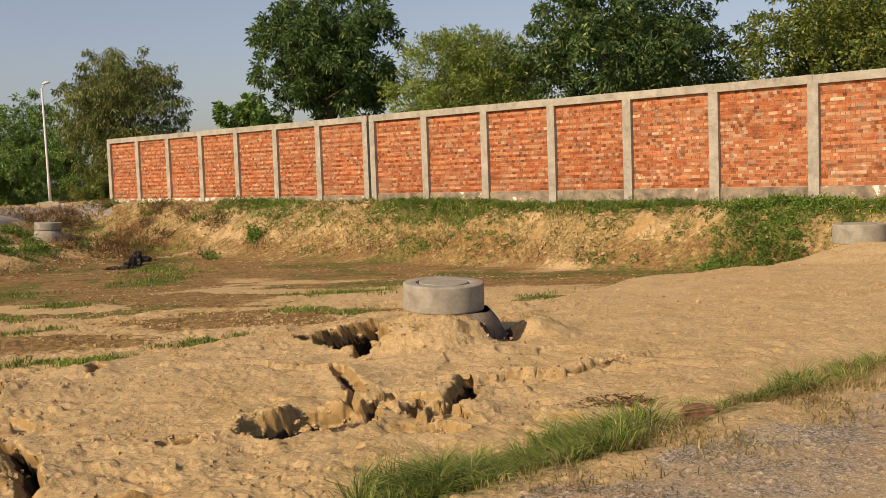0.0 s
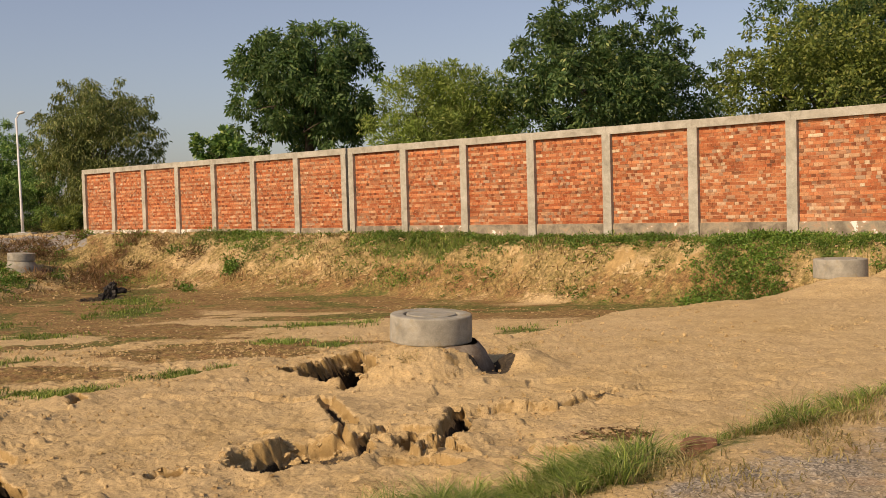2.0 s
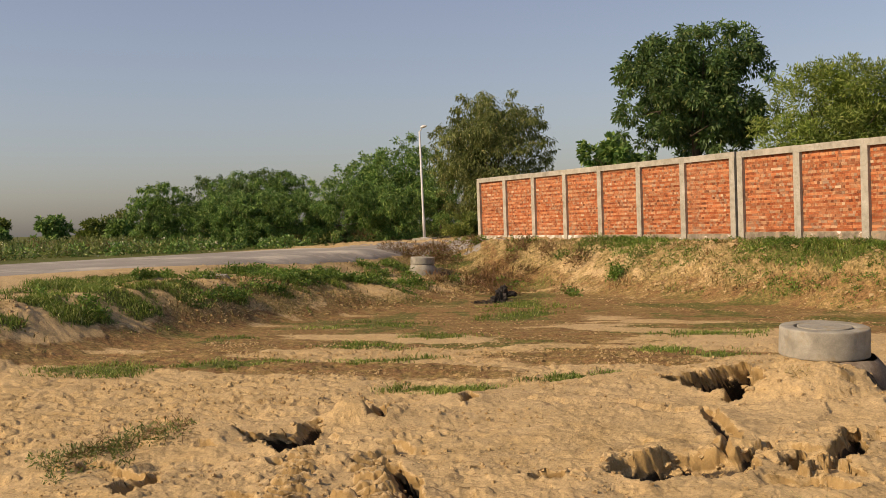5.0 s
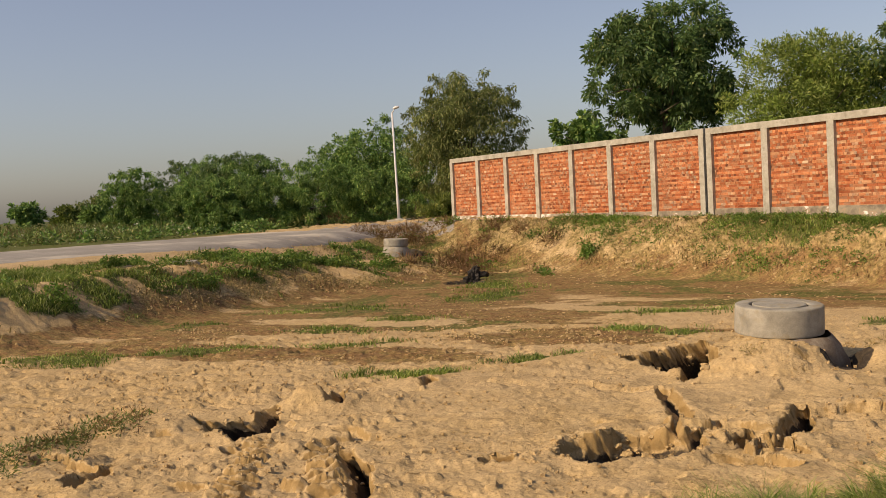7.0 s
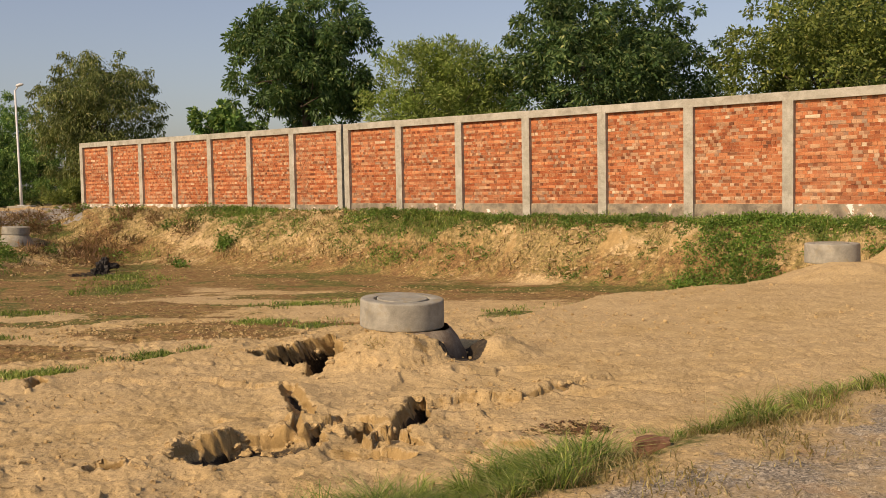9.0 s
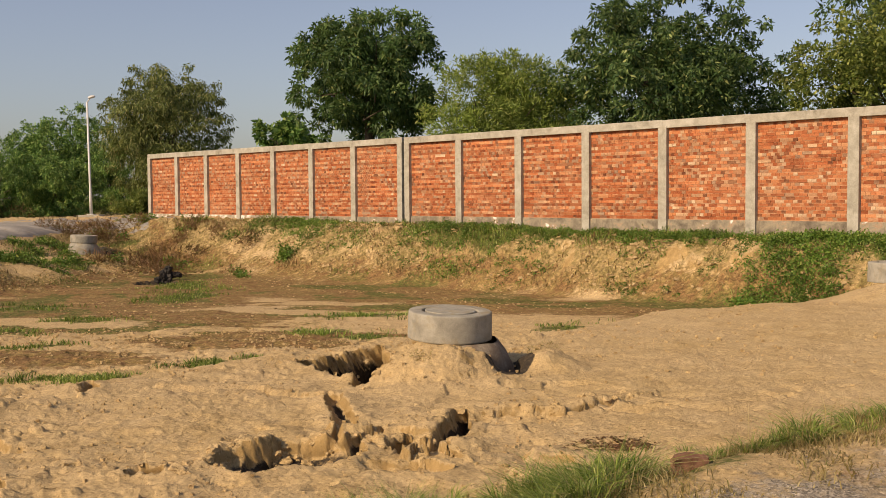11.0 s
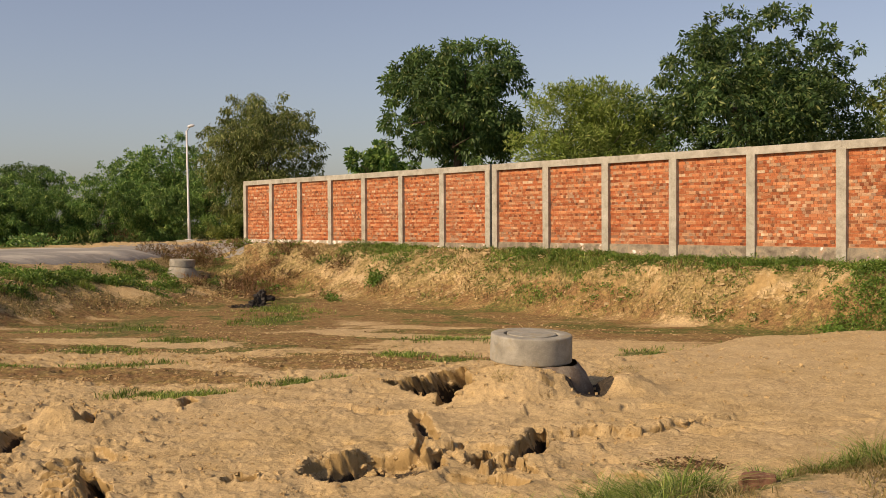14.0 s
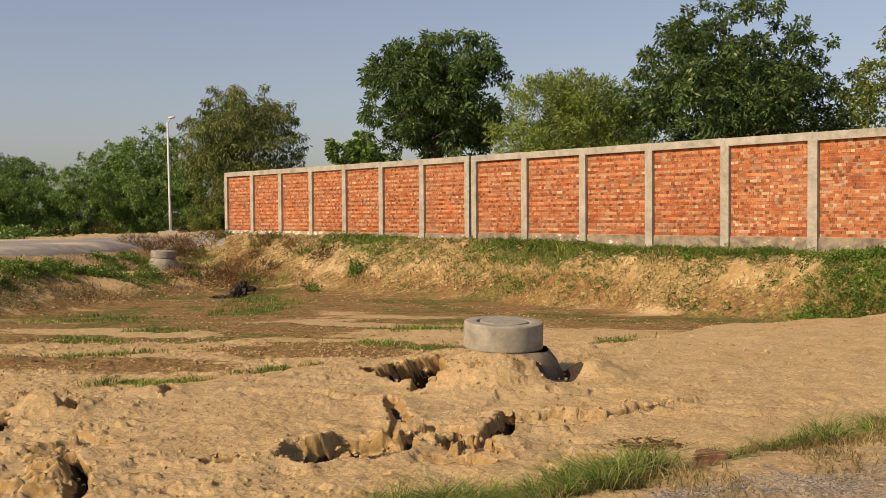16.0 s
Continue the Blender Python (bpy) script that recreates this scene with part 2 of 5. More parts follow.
EARTH = ground_material()
CONCRETE = speckled("concrete", [(0.3, (0.26, 0.24, 0.19)), (0.5, (0.38, 0.355, 0.285)), (0.75, (0.50, 0.47, 0.40))], 3.2, 0.9, 40, grime=((0.2, 0.18, 0.13), 1.6, 0.55, 0.75))
PLINTH = speckled("plinth_render", [(0.3, (0.13, 0.105, 0.078)), (0.45, (0.22, 0.185, 0.135)), (0.56, (0.32, 0.27, 0.19)), (0.60, (0.38, 0.24, 0.15)), (0.62, (0.36, 0.31, 0.24)), (0.645, (0.74, 0.70, 0.62))], 3.4, 0.95, 40)
RING = speckled("cast_concrete", [(0.3, (0.22, 0.205, 0.165)), (0.5, (0.31, 0.29, 0.235)), (0.75, (0.41, 0.385, 0.315))], 5, 0.85, 90, grime=((0.30, 0.235, 0.13), 3.5, 0.5, 0.72))
CONE = speckled("old_concrete", [(0.3, (0.13, 0.095, 0.065)), (0.5, (0.20, 0.15, 0.105)), (0.62, (0.27, 0.225, 0.165)), (0.75, (0.48, 0.40, 0.30))], 5, 0.9, 60)
MORTAR = speckled("mortar", [(0.3, (0.34, 0.15, 0.075)), (0.45, (0.47, 0.24, 0.125)), (0.7, (0.56, 0.36, 0.22))], 9, 0.95, 50)
LIME_PLINTH = speckled("lime_bloomed_plinth", [(0.36, (0.26, 0.22, 0.16)), (0.5, (0.36, 0.31, 0.23)), (0.58, (0.66, 0.62, 0.54)), (0.75, (0.78, 0.75, 0.68))], 3.4, 0.95, 40)


def brick_material(name, by_island, pale, course_tone=(1.0, 1.0, 1.0)):
    m, nt, b = material(name, 0.9)
    src = nt.nodes.new("ShaderNodeNewGeometry").outputs["Random Per Island"] if by_island else nt.nodes.new("ShaderNodeObjectInfo").outputs["Random"]
    stops = [(0.0, (0.15, 0.06, 0.032)), (0.16, (0.32, 0.09, 0.036)), (0.38, (0.45, 0.14, 0.055)), (0.64, (0.53, 0.205, 0.088)), (0.82 - pale, (0.46, 0.25, 0.135)), (0.9 - pale, (0.30, 0.20, 0.135)), (0.94 - pale, (0.50, 0.27, 0.145)), (min(1.0, 1.0 - pale * 0.5), (0.60, 0.45, 0.30))]
    col = ramp(nt, src, stops)
    patch = noise_tex(nt, 0.55, 4, 0.6)
    col = mix(nt, ramp(nt, patch, [(0.52, (0, 0, 0)), (0.72, (0.5, 0.5, 0.5))]), col, (0.5, 0.27, 0.15))
    smear = noise_tex(nt, 8, 7, 0.8, stretch=(1, 1, 1.8))
    col = mix(nt, ramp(nt, smear, [(0.45, (0, 0, 0)), (0.66, (0.5, 0.5, 0.5))]), col, (0.47, 0.22, 0.105))
    course = ramp(nt, noise_tex(nt, 1.0, 3, 0.7, stretch=(0.5, 0.5, 6.5)), [(0.35, (0.66, 0.62, 0.6)), (0.62, (1.15, 1.18, 1.2))])
    col = mix(nt, 0.85, col, course, "MULTIPLY")
    col = mix(nt, 1.0, col, course_tone, "MULTIPLY")
    grain = noise_tex(nt, 45, 4, 0.7)
    col = mix(nt, 0.45, col, ramp(nt, grain, [(0.3, (0.25, 0.25, 0.25)), (0.7, (0.8, 0.8, 0.8))]), "OVERLAY")
    nt.links.new(col, b.inputs["Base Color"])
    bump(nt, b, grain, 0.4, 0.006)
    return m


BRICK = brick_material("brick_single", False, 0.04)
BRICKS = brick_material("brick_run", True, -0.02, (1.08, 1.12, 1.12))
BRICKS_PALE = brick_material("brick_run_pale", True, 0.04, (1.06, 1.1, 1.1))
BRICKS_DEEP = brick_material("brick_run_deep", True, -0.02, (0.80, 0.67, 0.63))
BRICKS_DEEP_PALE = brick_material("brick_run_deep_pale", True, 0.03, (0.88, 0.80, 0.77))

# ---------------------------------------------------------------- plan
W0 = np.array((-14.04, 47.71))                 # left end of the boundary wall
WD = np.array((math.cos(radians(-46.36)), math.sin(radians(-46.36))))
WN = np.array((-WD[1], WD[0]))                 # away from the camera
RING_AT = (0.1, 12.05)


def wall_frame(x, y):
    """How far along the wall, and how far in front of it."""
    return (x - W0[0]) * WD[0] + (y - W0[1]) * WD[1], -((x - W0[0]) * WN[0] + (y - W0[1]) * WN[1])


CLIFF = [(-1.72, 7.6), (-1.57, 7.75), (-1.55, 8.04), (-1.5, 8.36), (-1.28, 8.4), (-1.13, 8.6), (-0.91, 8.66), (-0.73, 8.56), (-0.61, 8.5), (-0.54, 8.69), (-0.45, 8.6), (-0.31, 8.4), (-0.22, 8.67), (-0.09, 8.68), (0.05, 8.45), (0.08, 8.79), (0.2, 9.55), (0.5, 9.62), (0.64, 9.62), (1.16, 9.65), (1.52, 9.95), (1.78, 10.16), (1.99, 10.27)]
# washed-out hollows: depth, width of the broken edge, how far the walls lean under, outline
HOLLOWS = [(0.85, 0.18, 0.75, [(-1.70, 12.6), (-1.38, 12.8), (-1.1, 13.2), (-0.74, 13.3), (-0.62, 12.3), (-0.56, 11.3), (-0.84, 10.96), (-0.96, 11.55), (-1.25, 11.85)]),
           (0.11, 0.09, 0.6, [(-1.07, 10.64), (-0.94, 10.59), (-0.74, 9.71), (-0.6, 9.33), (-0.68, 9.01), (-0.66, 8.54), (-0.76, 8.54), (-0.81, 9.16), (-0.80, 9.39), (-0.96, 9.96)]),
           (0.11, 0.09, 0.5, [(-1.52, 7.85), (-1.5, 8.25), (-1.3, 8.38), (-1.13, 8.55), (-0.91, 8.62), (-0.73, 8.56), (-0.5, 8.45), (-0.44, 8.1), (-0.56, 7.95), (-0.8, 7.9), (-0.98, 7.82), (-1.22, 7.6)]),
           (0.15, 0.11, 1.0, [(-1.4, 7.9), (-1.36, 8.3), (-1.28, 8.4), (-1.12, 8.34), (-1.08, 7.9), (-1.22, 7.66)]),
           (0.15, 0.09, 1.0, [(-0.62, 8.35), (-0.56, 8.72), (-0.48, 8.65), (-0.47, 8.2), (-0.55, 8.05)]),
           (0.15, 0.09, 1.0, [(-0.27, 8.5), (-0.17, 8.74), (-0.08, 8.6), (-0.09, 8.32), (-0.2, 8.28)]),
           (0.36, 0.16, 0.8, [(0.05, 8.36), (0.07, 8.73), (0.18, 9.5), (0.33, 9.6), (0.36, 9.17), (0.27, 8.75), (0.2, 8.4)]),
           (0.06, 0.16, 0.1, [(0.2, 9.05), (0.3, 9.5), (0.64, 9.6), (1.16, 9.62), (1.52, 9.92), (1.9, 10.2), (1.5, 9.7), (1.1, 9.3), (0.7, 9.05)]),
           (0.36, 0.16, 0.9, [(-5.3, 8.88), (-5.1, 8.86), (-4.88, 8.92), (-4.72, 9.1), (-4.74, 9.4), (-4.62, 9.55), (-4.4, 9.15), (-4.32, 8.8), (-4.2, 8.4), (-4.38, 8.15), (-4.71, 8.56), (-4.99, 8.76)]),
           (0.2, 0.11, 0.6, [(-4.11, 9.6), (-4.28, 9.97), (-4.42, 10.45), (-4.32, 10.5), (-4.12, 10.1), (-3.98, 9.65)]),
           (0.16, 0.11, 0.6, [(-3.66, 10.95), (-3.62, 11.2), (-3.44, 11.05), (-3.37, 10.7), (-3.51, 10.69)]),
           (0.32, 0.11, 0.6, [(-3.34, 7.93), (-3.19, 7.97), (-3.0, 7.63), (-2.84, 7.39), (-2.64, 6.95), (-2.5, 6.5), (-2.62, 6.5), (-2.92, 7.15), (-3.17, 7.53)]),
           (0.18, 0.11, 0.6, [(-5.1, 6.74), (-5.12, 7.02), (-5.02, 7.5), (-4.85, 7.15), (-4.74, 6.55)]),
           (0.1, 0.11, 0.8, [(-2.02, 7.58), (-2.0, 7.68), (-1.8, 7.7), (-1.79, 7.6)]),
           (0.09, 0.11, 0.6, [(-2.62, 7.74), (-2.55, 8.0), (-2.44, 7.98), (-2.46, 7.76)])]
# tyre marks pressed into the crust: from, to
TREADS = [((-3.5, 8.1), (-2.9, 6.75)), ((-4.05, 8.0), (-3.55, 6.6))]
# sunken holes: x, y, half width, half depth, turn, depth
HOLES = [(-9.1, 31.6, 0.55, 0.7, 0, 0.14), (-12.7, 37.3, 0.6, 0.9, 0, 0.6), (-13.6, 36.7, 0.9, 0.55, 0, 0.42), (0.75, 11.75, 0.12, 0.25, -20, 0.28)]
# mounds: x, y, half width, half depth, turn, height
PATCHES = [(-4.45, 13.1, 0.85, 0.3, 5), (-3.0, 14.2, 0.75, 0.25, 25), (-10.8, 14.3, 0.9, 0.6, 15), (-9.0, 15.2, 0.9, 0.5, 25), (-7.9, 18.0, 1.0, 0.5, 0), (-1.4, 17.3, 0.6, 0.5, 0), (-1.9, 21.2, 0.9, 0.9, 0), (2.1, 18.2, 0.9, 1.0, 0),
           (-7.0, 20.5, 0.9, 0.6, 0), (-9.8, 23.5, 1.4, 0.9, 0), (-7.0, 27.0, 0.9, 2.0, 0), (-11.3, 19.6, 0.8, 0.5, 0), (-2.2, 18.0, 0.5, 0.4, 0), (-6.2, 16.2, 0.9, 0.3, 10), (-8.0, 30.5, 1.0, 1.6, 0)]
MOUNDS = [(-0.08, 11.72, 0.92, 0.75, 0, 0.32), (0.1, 11.2, 1.1, 0.9, 0, 0.10), (-0.9, 13.3, 0.7, 0.35, 15, 0.07), (1.2, 11.95, 0.5, 0.5, -15, 0.17), (-5.4, 8.75, 0.55, 0.4, 10, 0.16), (-4.4, 9.7, 0.35, 0.3, 0, 0.16),
          (7.5, 18.0, 1.3, 1.2, 0, 0.18), (-3.9, 10.0, 0.7, 0.5, 30, 0.08), (-3.7, 7.9, 0.25, 0.4, 20, 0.12),
          (9.3, 19.6, 0.9, 0.7, 0, 0.35)]


def oval(x, y, cx, cy, a, b, turn):
    c, s = math.cos(radians(turn)), math.sin(radians(turn))
    dx, dy = x - cx, y - cy
    return np.hypot((dx * c + dy * s) / a, (-dx * s + dy * c) / b)


def crumble(c, x, y, seed):
    """Break a smooth slope from 0 to 1 into three rough ledges."""
    t = c * 3 + 0.9 * fbm(x * 6, y * 6, seed, 3) * np.clip(c * (1 - c) * 8, 0, 1)
    return np.clip((np.floor(t) + sstep(0.45, 1.0, t - np.floor(t))) / 3, 0, 1)


def terrain(x, y):
    """The ground's height and its kinds of surface at arrays x, y."""
    s, dw = wall_frame(x, y)
    wx = x + 0.25 * fbm(x * 0.9, y * 0.9, 3)
    wy = y + 0.35 * fbm(x * 0.9, y * 0.9, 5)
    wig = fbm(x * 0.45, y * 0.45, 11)
    # pit floor
    z = -0.57 - 0.3 * sstep(15, 28, y) + 0.10 * wig
    # sand plateau with its far edge
    ye = np.interp(wx, [-40, -9, -6, -5, -4.4, -3.5, -2, -0.5, 0.9, 1.7, 3.3, 4.6, 5.6, 6.6, 8, 10, 15, 40], [7.2, 7.6, 9.0, 9.9, 10.5, 11.6, 13.7, 14.5, 14.9, 15.3, 17.4, 17.6, 17.9, 18.8, 20.3, 20.5, 18, 12])
    width = np.interp(x, [-6, -1, 2, 8], [0.5, 1.2, 1.0, 0.8])
    hp = np.interp(x, [-8, -4, 0, 4, 9], [-0.42, -0.32, -0.3, -0.2, 0.0]) + 0.05 * wig
    plateau = 1 - sstep(0, 1, (wy - ye) / width + 0.25)
    z = z + (hp - z) * plateau
    # bank below the boundary wall
    zw = np.interp(s, [-6, 0, 8, 14, 20, 26, 40], [0.68, 0.70, 0.74, 0.68, 0.6, 0.52, 0.55])
    foot = np.interp(s, [-4, 4, 8, 12, 16, 19, 22, 26, 32, 40], [9.0, 7.6, 6.4, 5.3, 4.5, 3.9, 3.2, 2.9, 2.8, 2.8])
    rib = np.abs(fbm(s * 0.55 + 0.35 * dw, dw * 0.12 + 3.0, 23)) * 1.4
    lip = np.interp(s, [-4, 4, 10, 16, 22, 40], [3.4, 3.2, 2.4, 1.5, 1.1, 1.0]) + 0.8 * (rib - 0.2)
    bank = 1 - sstep(0, 1, (dw + 0.4 * wig - lip) / np.maximum(foot - lip, 0.6))
    z = z + (zw - z) * bank
    # bank below the far road
    yy = np.clip(y, 0, 60)
    xf = np.interp(yy, [0, 14.6, 21, 24.5, 28, 31, 36, 42], [-11.9, -12.0, -12.6, -12.4, -11.0, -9.6, -9.0, -12])
    xt = np.interp(yy, [0, 16, 24, 28, 36, 42], [-15.0, -15.0, -14.9, -14.4, -12.6, -14])
    zt = np.interp(yy, [0, 16, 24, 28, 33, 38, 44], [0.34, 0.34, 0.32, 0.10, -0.3, -0.32, 0.68])
    ribl = np.abs(fbm(y * 1.3 + 0.4 * x, x * 0.35, 31)) * 1.8
    left = sstep(0, 1, (xf - x + 0.35 * wig - 0.5 * (ribl - 0.25)) / np.maximum(xf - xt, 0.5))
    rise = sstep(0.0, 3.2, xt - x)
    zl = zt + (0.63 - zt) * rise
    out = (y < 60) | (x < -10)
    z = np.where(out, z + (zl - z) * left, z)
    far = sstep(0, 8, -dw) * (x > -30)
    z = z + (0.7 - z) * far
    z = z + (0.75 - z) * sstep(44, 52, y) * (x > -16.5)
    # road that the camera stands on
    dr = (x - 1.2) * 0.67 - (y - 6.0) * 0.74
    road = sstep(-0.75, 0.05, dr + 0.25 * wig + 0.45 * fbm(x * 1.5, y * 1.5, 43, 3))
    z = z + (0.0 - z) * road
    near = (1 - sstep(16, 30, np.hypot(x, y)))
    off_road = 1 - sstep(-0.4, 0.2, dr)
    # broken crust of the washed-out sand
    crusty = plateau * off_road * sstep(3.0, 0.0, x - 0.7 * (y - 8)) * (1 - sstep(10, 15, y))
    lump = np.abs(fbm(wx * 1.7, wy * 2.3, 41, 5))
    layer = (fbm(wx * 0.55 + 0.2 * y, wy * 0.9, 47, 4) + 0.5) * 5
    step = np.floor(layer) + sstep(0.86, 0.99, layer - np.floor(layer))
    z = z + crusty * (0.10 * (step - layer + 0.3) * sstep(-0.05, 0.1, fbm(x * 0.9, y * 0.9, 49, 3)) * sstep(13, 9.5, y) + 0.10 * (0.12 - lump) * sstep(11, 8.5, y) + 0.03 * fbm(wx * 4.5, wy * 5, 53, 5))
    # loose clods, trodden pits
    loose = near * off_road * (1 - road) * sstep(4.7, 5.3, np.hypot(x, y))
    px, py = x + 0.05 * fbm(x * 17, y * 17, 303, 2), y + 0.05 * fbm(x * 17, y * 17, 305, 2)
    torn = np.clip(0.28 + 3.4 * fbm(x * 0.9, y * 1.1, 301, 4), 0, 1) * (1 - 0.45 * sstep(0.8, 2.2, x) * sstep(9.8, 10.8, y))
    z = z + loose * torn * (0.42 * pocks(px, py, 0.11, 310, 0.4) + 0.5 * pocks(px, py, 0.055, 320, 0.4))
    z = z - loose * np.clip(0.15 + 2.2 * fbm(x * 0.8, y * 0.9, 307, 3) + 0.5 * (1 - crusty), 0, 1) * (0.36 * pocks(px, py * 1.2, 0.19, 330, 0.34) + 0.35 * pocks(px, py, 0.085, 340, 0.3)) * (1 - 0.4 * sstep(0.6, 1.8, x))
    z = z + road * near * sstep(4.7, 5.3, np.hypot(x, y)) * 0.5 * pocks(x, y, 0.05, 350, 0.3)
    for (ax, ay), (bx, by) in TREADS:
        d, _ = seg_dist(x, y, [(ax, ay), (bx, by)])
        run = ((x - ax) * (bx - ax) + (y - ay) * (by - ay)) / math.hypot(bx - ax, by - ay)
        z = z + (1 - sstep(0.09, 0.17, d)) * (0.05 * np.clip(np.sin(run * 37 + 14 * d) * 2.0, -1, 1) - 0.01)
    foot_marks = sstep(0.10, 0.20, fbm(x * 2.1, y * 2.8, 57, 3)) + 0.8 * sstep(0.08, 0.17, fbm(x * 4.2, y * 7.5, 59, 3))
    calm = (1 - 0.6 * crusty) * (1 - 0.55 * sstep(0.8, 2.0, x))
    z = z - near * (1 - road) * 0.020 * foot_marks * calm * calm
    z = z + near * (1 - road) * (0.055 * fbm(x * 2.2, y * 2.2, 61, 5) + 0.014 * calm * np.abs(fbm(x * 7, y * 8, 63, 4)) + 0.026 * crusty * np.abs(fbm(x * 9, y * 12, 65, 3)) + 0.016 * fbm(x * 19, y * 19, 67, 3))
    z = z - near * off_road * (1 - crusty) * 0.028 * sstep(0.06, 0.15, fbm(x * 4.5, y * 8.5, 69, 3)) * sstep(2.5, 0.5, x)
    z = z + (bank * (1 - bank) * 4) * (0.30 * (rib - 0.3)) + (left * (1 - left) * 4) * 0.35 * (ribl - 0.3) * out
    z = z + (bank + 0.6 * left * (1 - rise) * out) * (0.26 * fbm(x * 1.6, y * 1.6, 71, 5) + 0.34 * np.abs(fbm(x * 3.4, y * 3.4, 75, 3))) * (1 - near * 0.5)
    z = z + road * near * (0.016 * fbm(x * 9, y * 9, 73, 4) + 0.03 * fbm(x * 2.0, y * 2.0, 74, 3))
    for cx, cy, a, b, turn, h in MOUNDS:
        d = oval(wx, wy, cx, cy, a, b, turn)
        z = z + h * (1 - sstep(0.15, 1.15, d)) * (1 + 1.2 * (lump - 0.1))
    # the collapsed side of the cliff and the washed-out hollows, leaning under the crust
    jag = 0.11 * fbm(x * 3.6, y * 3.6, 77, 2) + 0.035 * fbm(x * 13, y * 13, 78, 2)
    d, side = seg_dist(wx * 0.25 + x * 0.75, wy * 0.25 + y * 0.75, CLIFF)
    sd = d * side + jag
    drop = np.interp(x, [-1.6, -1.3, 0.1, 0.5, 1.4, 2.1], [0.0, 0.05, 0.04, 0.015, 0.02, 0.0])
    fall = drop * crumble(sstep(0.03, -0.06, sd), x, y, 211) * (1 - sstep(0.25, 1.2, d))
    under = np.zeros_like(z)
    z = z - fall
    z = z + 0.035 * (1 - sstep(0.05, 0.5, d)) * sstep(-0.02, 0.05, sd) * (drop > 0)
    # where the hollows get their dark soil and painted shade
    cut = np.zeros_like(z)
    deep = np.zeros_like(z)
    m = (np.hypot(x, y) < 18)
    for depth, rim, tuck, pts in HOLLOWS:
        if not m.any():
            break
        c = np.zeros_like(z)
        sd = poly_dist(x[m], y[m], pts) + jag[m]
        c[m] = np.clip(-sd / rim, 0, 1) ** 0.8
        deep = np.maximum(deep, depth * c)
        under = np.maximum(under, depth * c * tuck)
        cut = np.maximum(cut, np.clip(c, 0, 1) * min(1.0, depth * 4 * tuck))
        lift = np.zeros_like(z)
        lift[m] = 0.03 * (1 - sstep(0.0, 0.22, sd)) * (sd > 0)
        z = z + lift
    z = z - deep
    for cx, cy, a, b, turn, h in HOLES:
        d = oval(x, y, cx, cy, a, b, turn) + 0.6 * fbm(x * 3, y * 3, 83, 3)
        soft = 0.09 / min(a, b)
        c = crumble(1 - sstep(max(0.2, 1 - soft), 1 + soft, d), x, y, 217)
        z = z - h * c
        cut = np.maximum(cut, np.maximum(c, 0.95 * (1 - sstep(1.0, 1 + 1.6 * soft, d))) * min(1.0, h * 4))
    # kinds of surface
    floor_part = (1 - plateau) * (1 - bank) * (1 - left * out)
    weeds0 = fbm(x * 0.5 + 3, y * 0.5, 97, 4)
    mudband = np.exp(-((dw - foot - 2.2) / 2.6) ** 2) * sstep(2, 9, s)
    mudleft = np.exp(-((x - xf - 0.9) / 1.5) ** 2) * sstep(13, 19, y) * (y < 34)
    pool = 1 - sstep(0.5, 1.3, oval(wx, wy, -8.2, 25.5, 3.4, 4.2, 0))
    streak = sstep(-0.05, 0.10, fbm(x * 0.24 + 0.10 * y, y * 0.6, 89, 6)) * 0.85 * sstep(12, 15, y)
    mudband = mudband * (0.95 + 2.0 * fbm(x * 0.35, y * 0.9, 101))
    damp = np.clip(np.maximum.reduce([mudband, 0.55 * mudleft, pool, streak]) * floor_part * 1.1 + 0.9 * sstep(0.0, 0.1, left) * (1 - sstep(0.15, 0.4, left)) * out * (0.35 + 0.35 * sstep(14, 18, y) + 1.5 * weeds0) + 2.6 * (1 - plateau) * bank * (1 - bank) * sstep(0.75, 0.1, bank) * (0.8 + 2.5 * weeds0), 0, 1)
    weeds = fbm(x * 0.5 + 3, y * 0.5, 97, 4)
    turf = np.maximum(bank * sstep(9, 15, s) * (0.62 + 1.5 * weeds) * sstep(foot - 0.4, foot - 1.6, dw), out * sstep(0.3, 0.55, left) * (1 - 0.85 * sstep(0.3, 0.9, rise)) * (0.08 + 0.55 * sstep(15.5, 18.5, y) - 0.22 * sstep(24, 27, y) + 1.8 * weeds + 1.8 * fbm(x * 1.3, y * 1.3, 99, 4)))
    scrub = np.clip(sstep(0.02, 0.25, bank) * (0.72 + 1.6 * fbm(s * 1.0 + 0.5 * dw, dw * 0.35, 103) + 1.5 * fbm(x * 2.2, y * 2.2, 105)) * sstep(3, 8, s) + sstep(0.05, 0.25, left) * out * (0.22 + 0.3 * sstep(19, 23, y) + 1.8 * fbm(x * 0.9, y * 0.9, 107)) * (1 - 0.6 * rise), 0, 1)
    turf = np.maximum(turf, 0.52 * floor_part * sstep(0.0, 0.12, fbm(x * 0.7 + 0.2 * y, y * 0.6, 109, 6)) * (0.6 + damp * 0.5) * sstep(14, 18, y))
    turf = np.maximum(turf, 0.75 * far)
    turf = np.maximum(turf, sstep(-20, -26, x) * 0.8 * (y > 20))
    kerb = np.exp(-((dr + 0.35) / 0.45) ** 2) * sstep(-3, -0.5, x)
    turf = np.clip(np.maximum(turf, 0.55 * kerb + weeds * kerb), 0, 1)
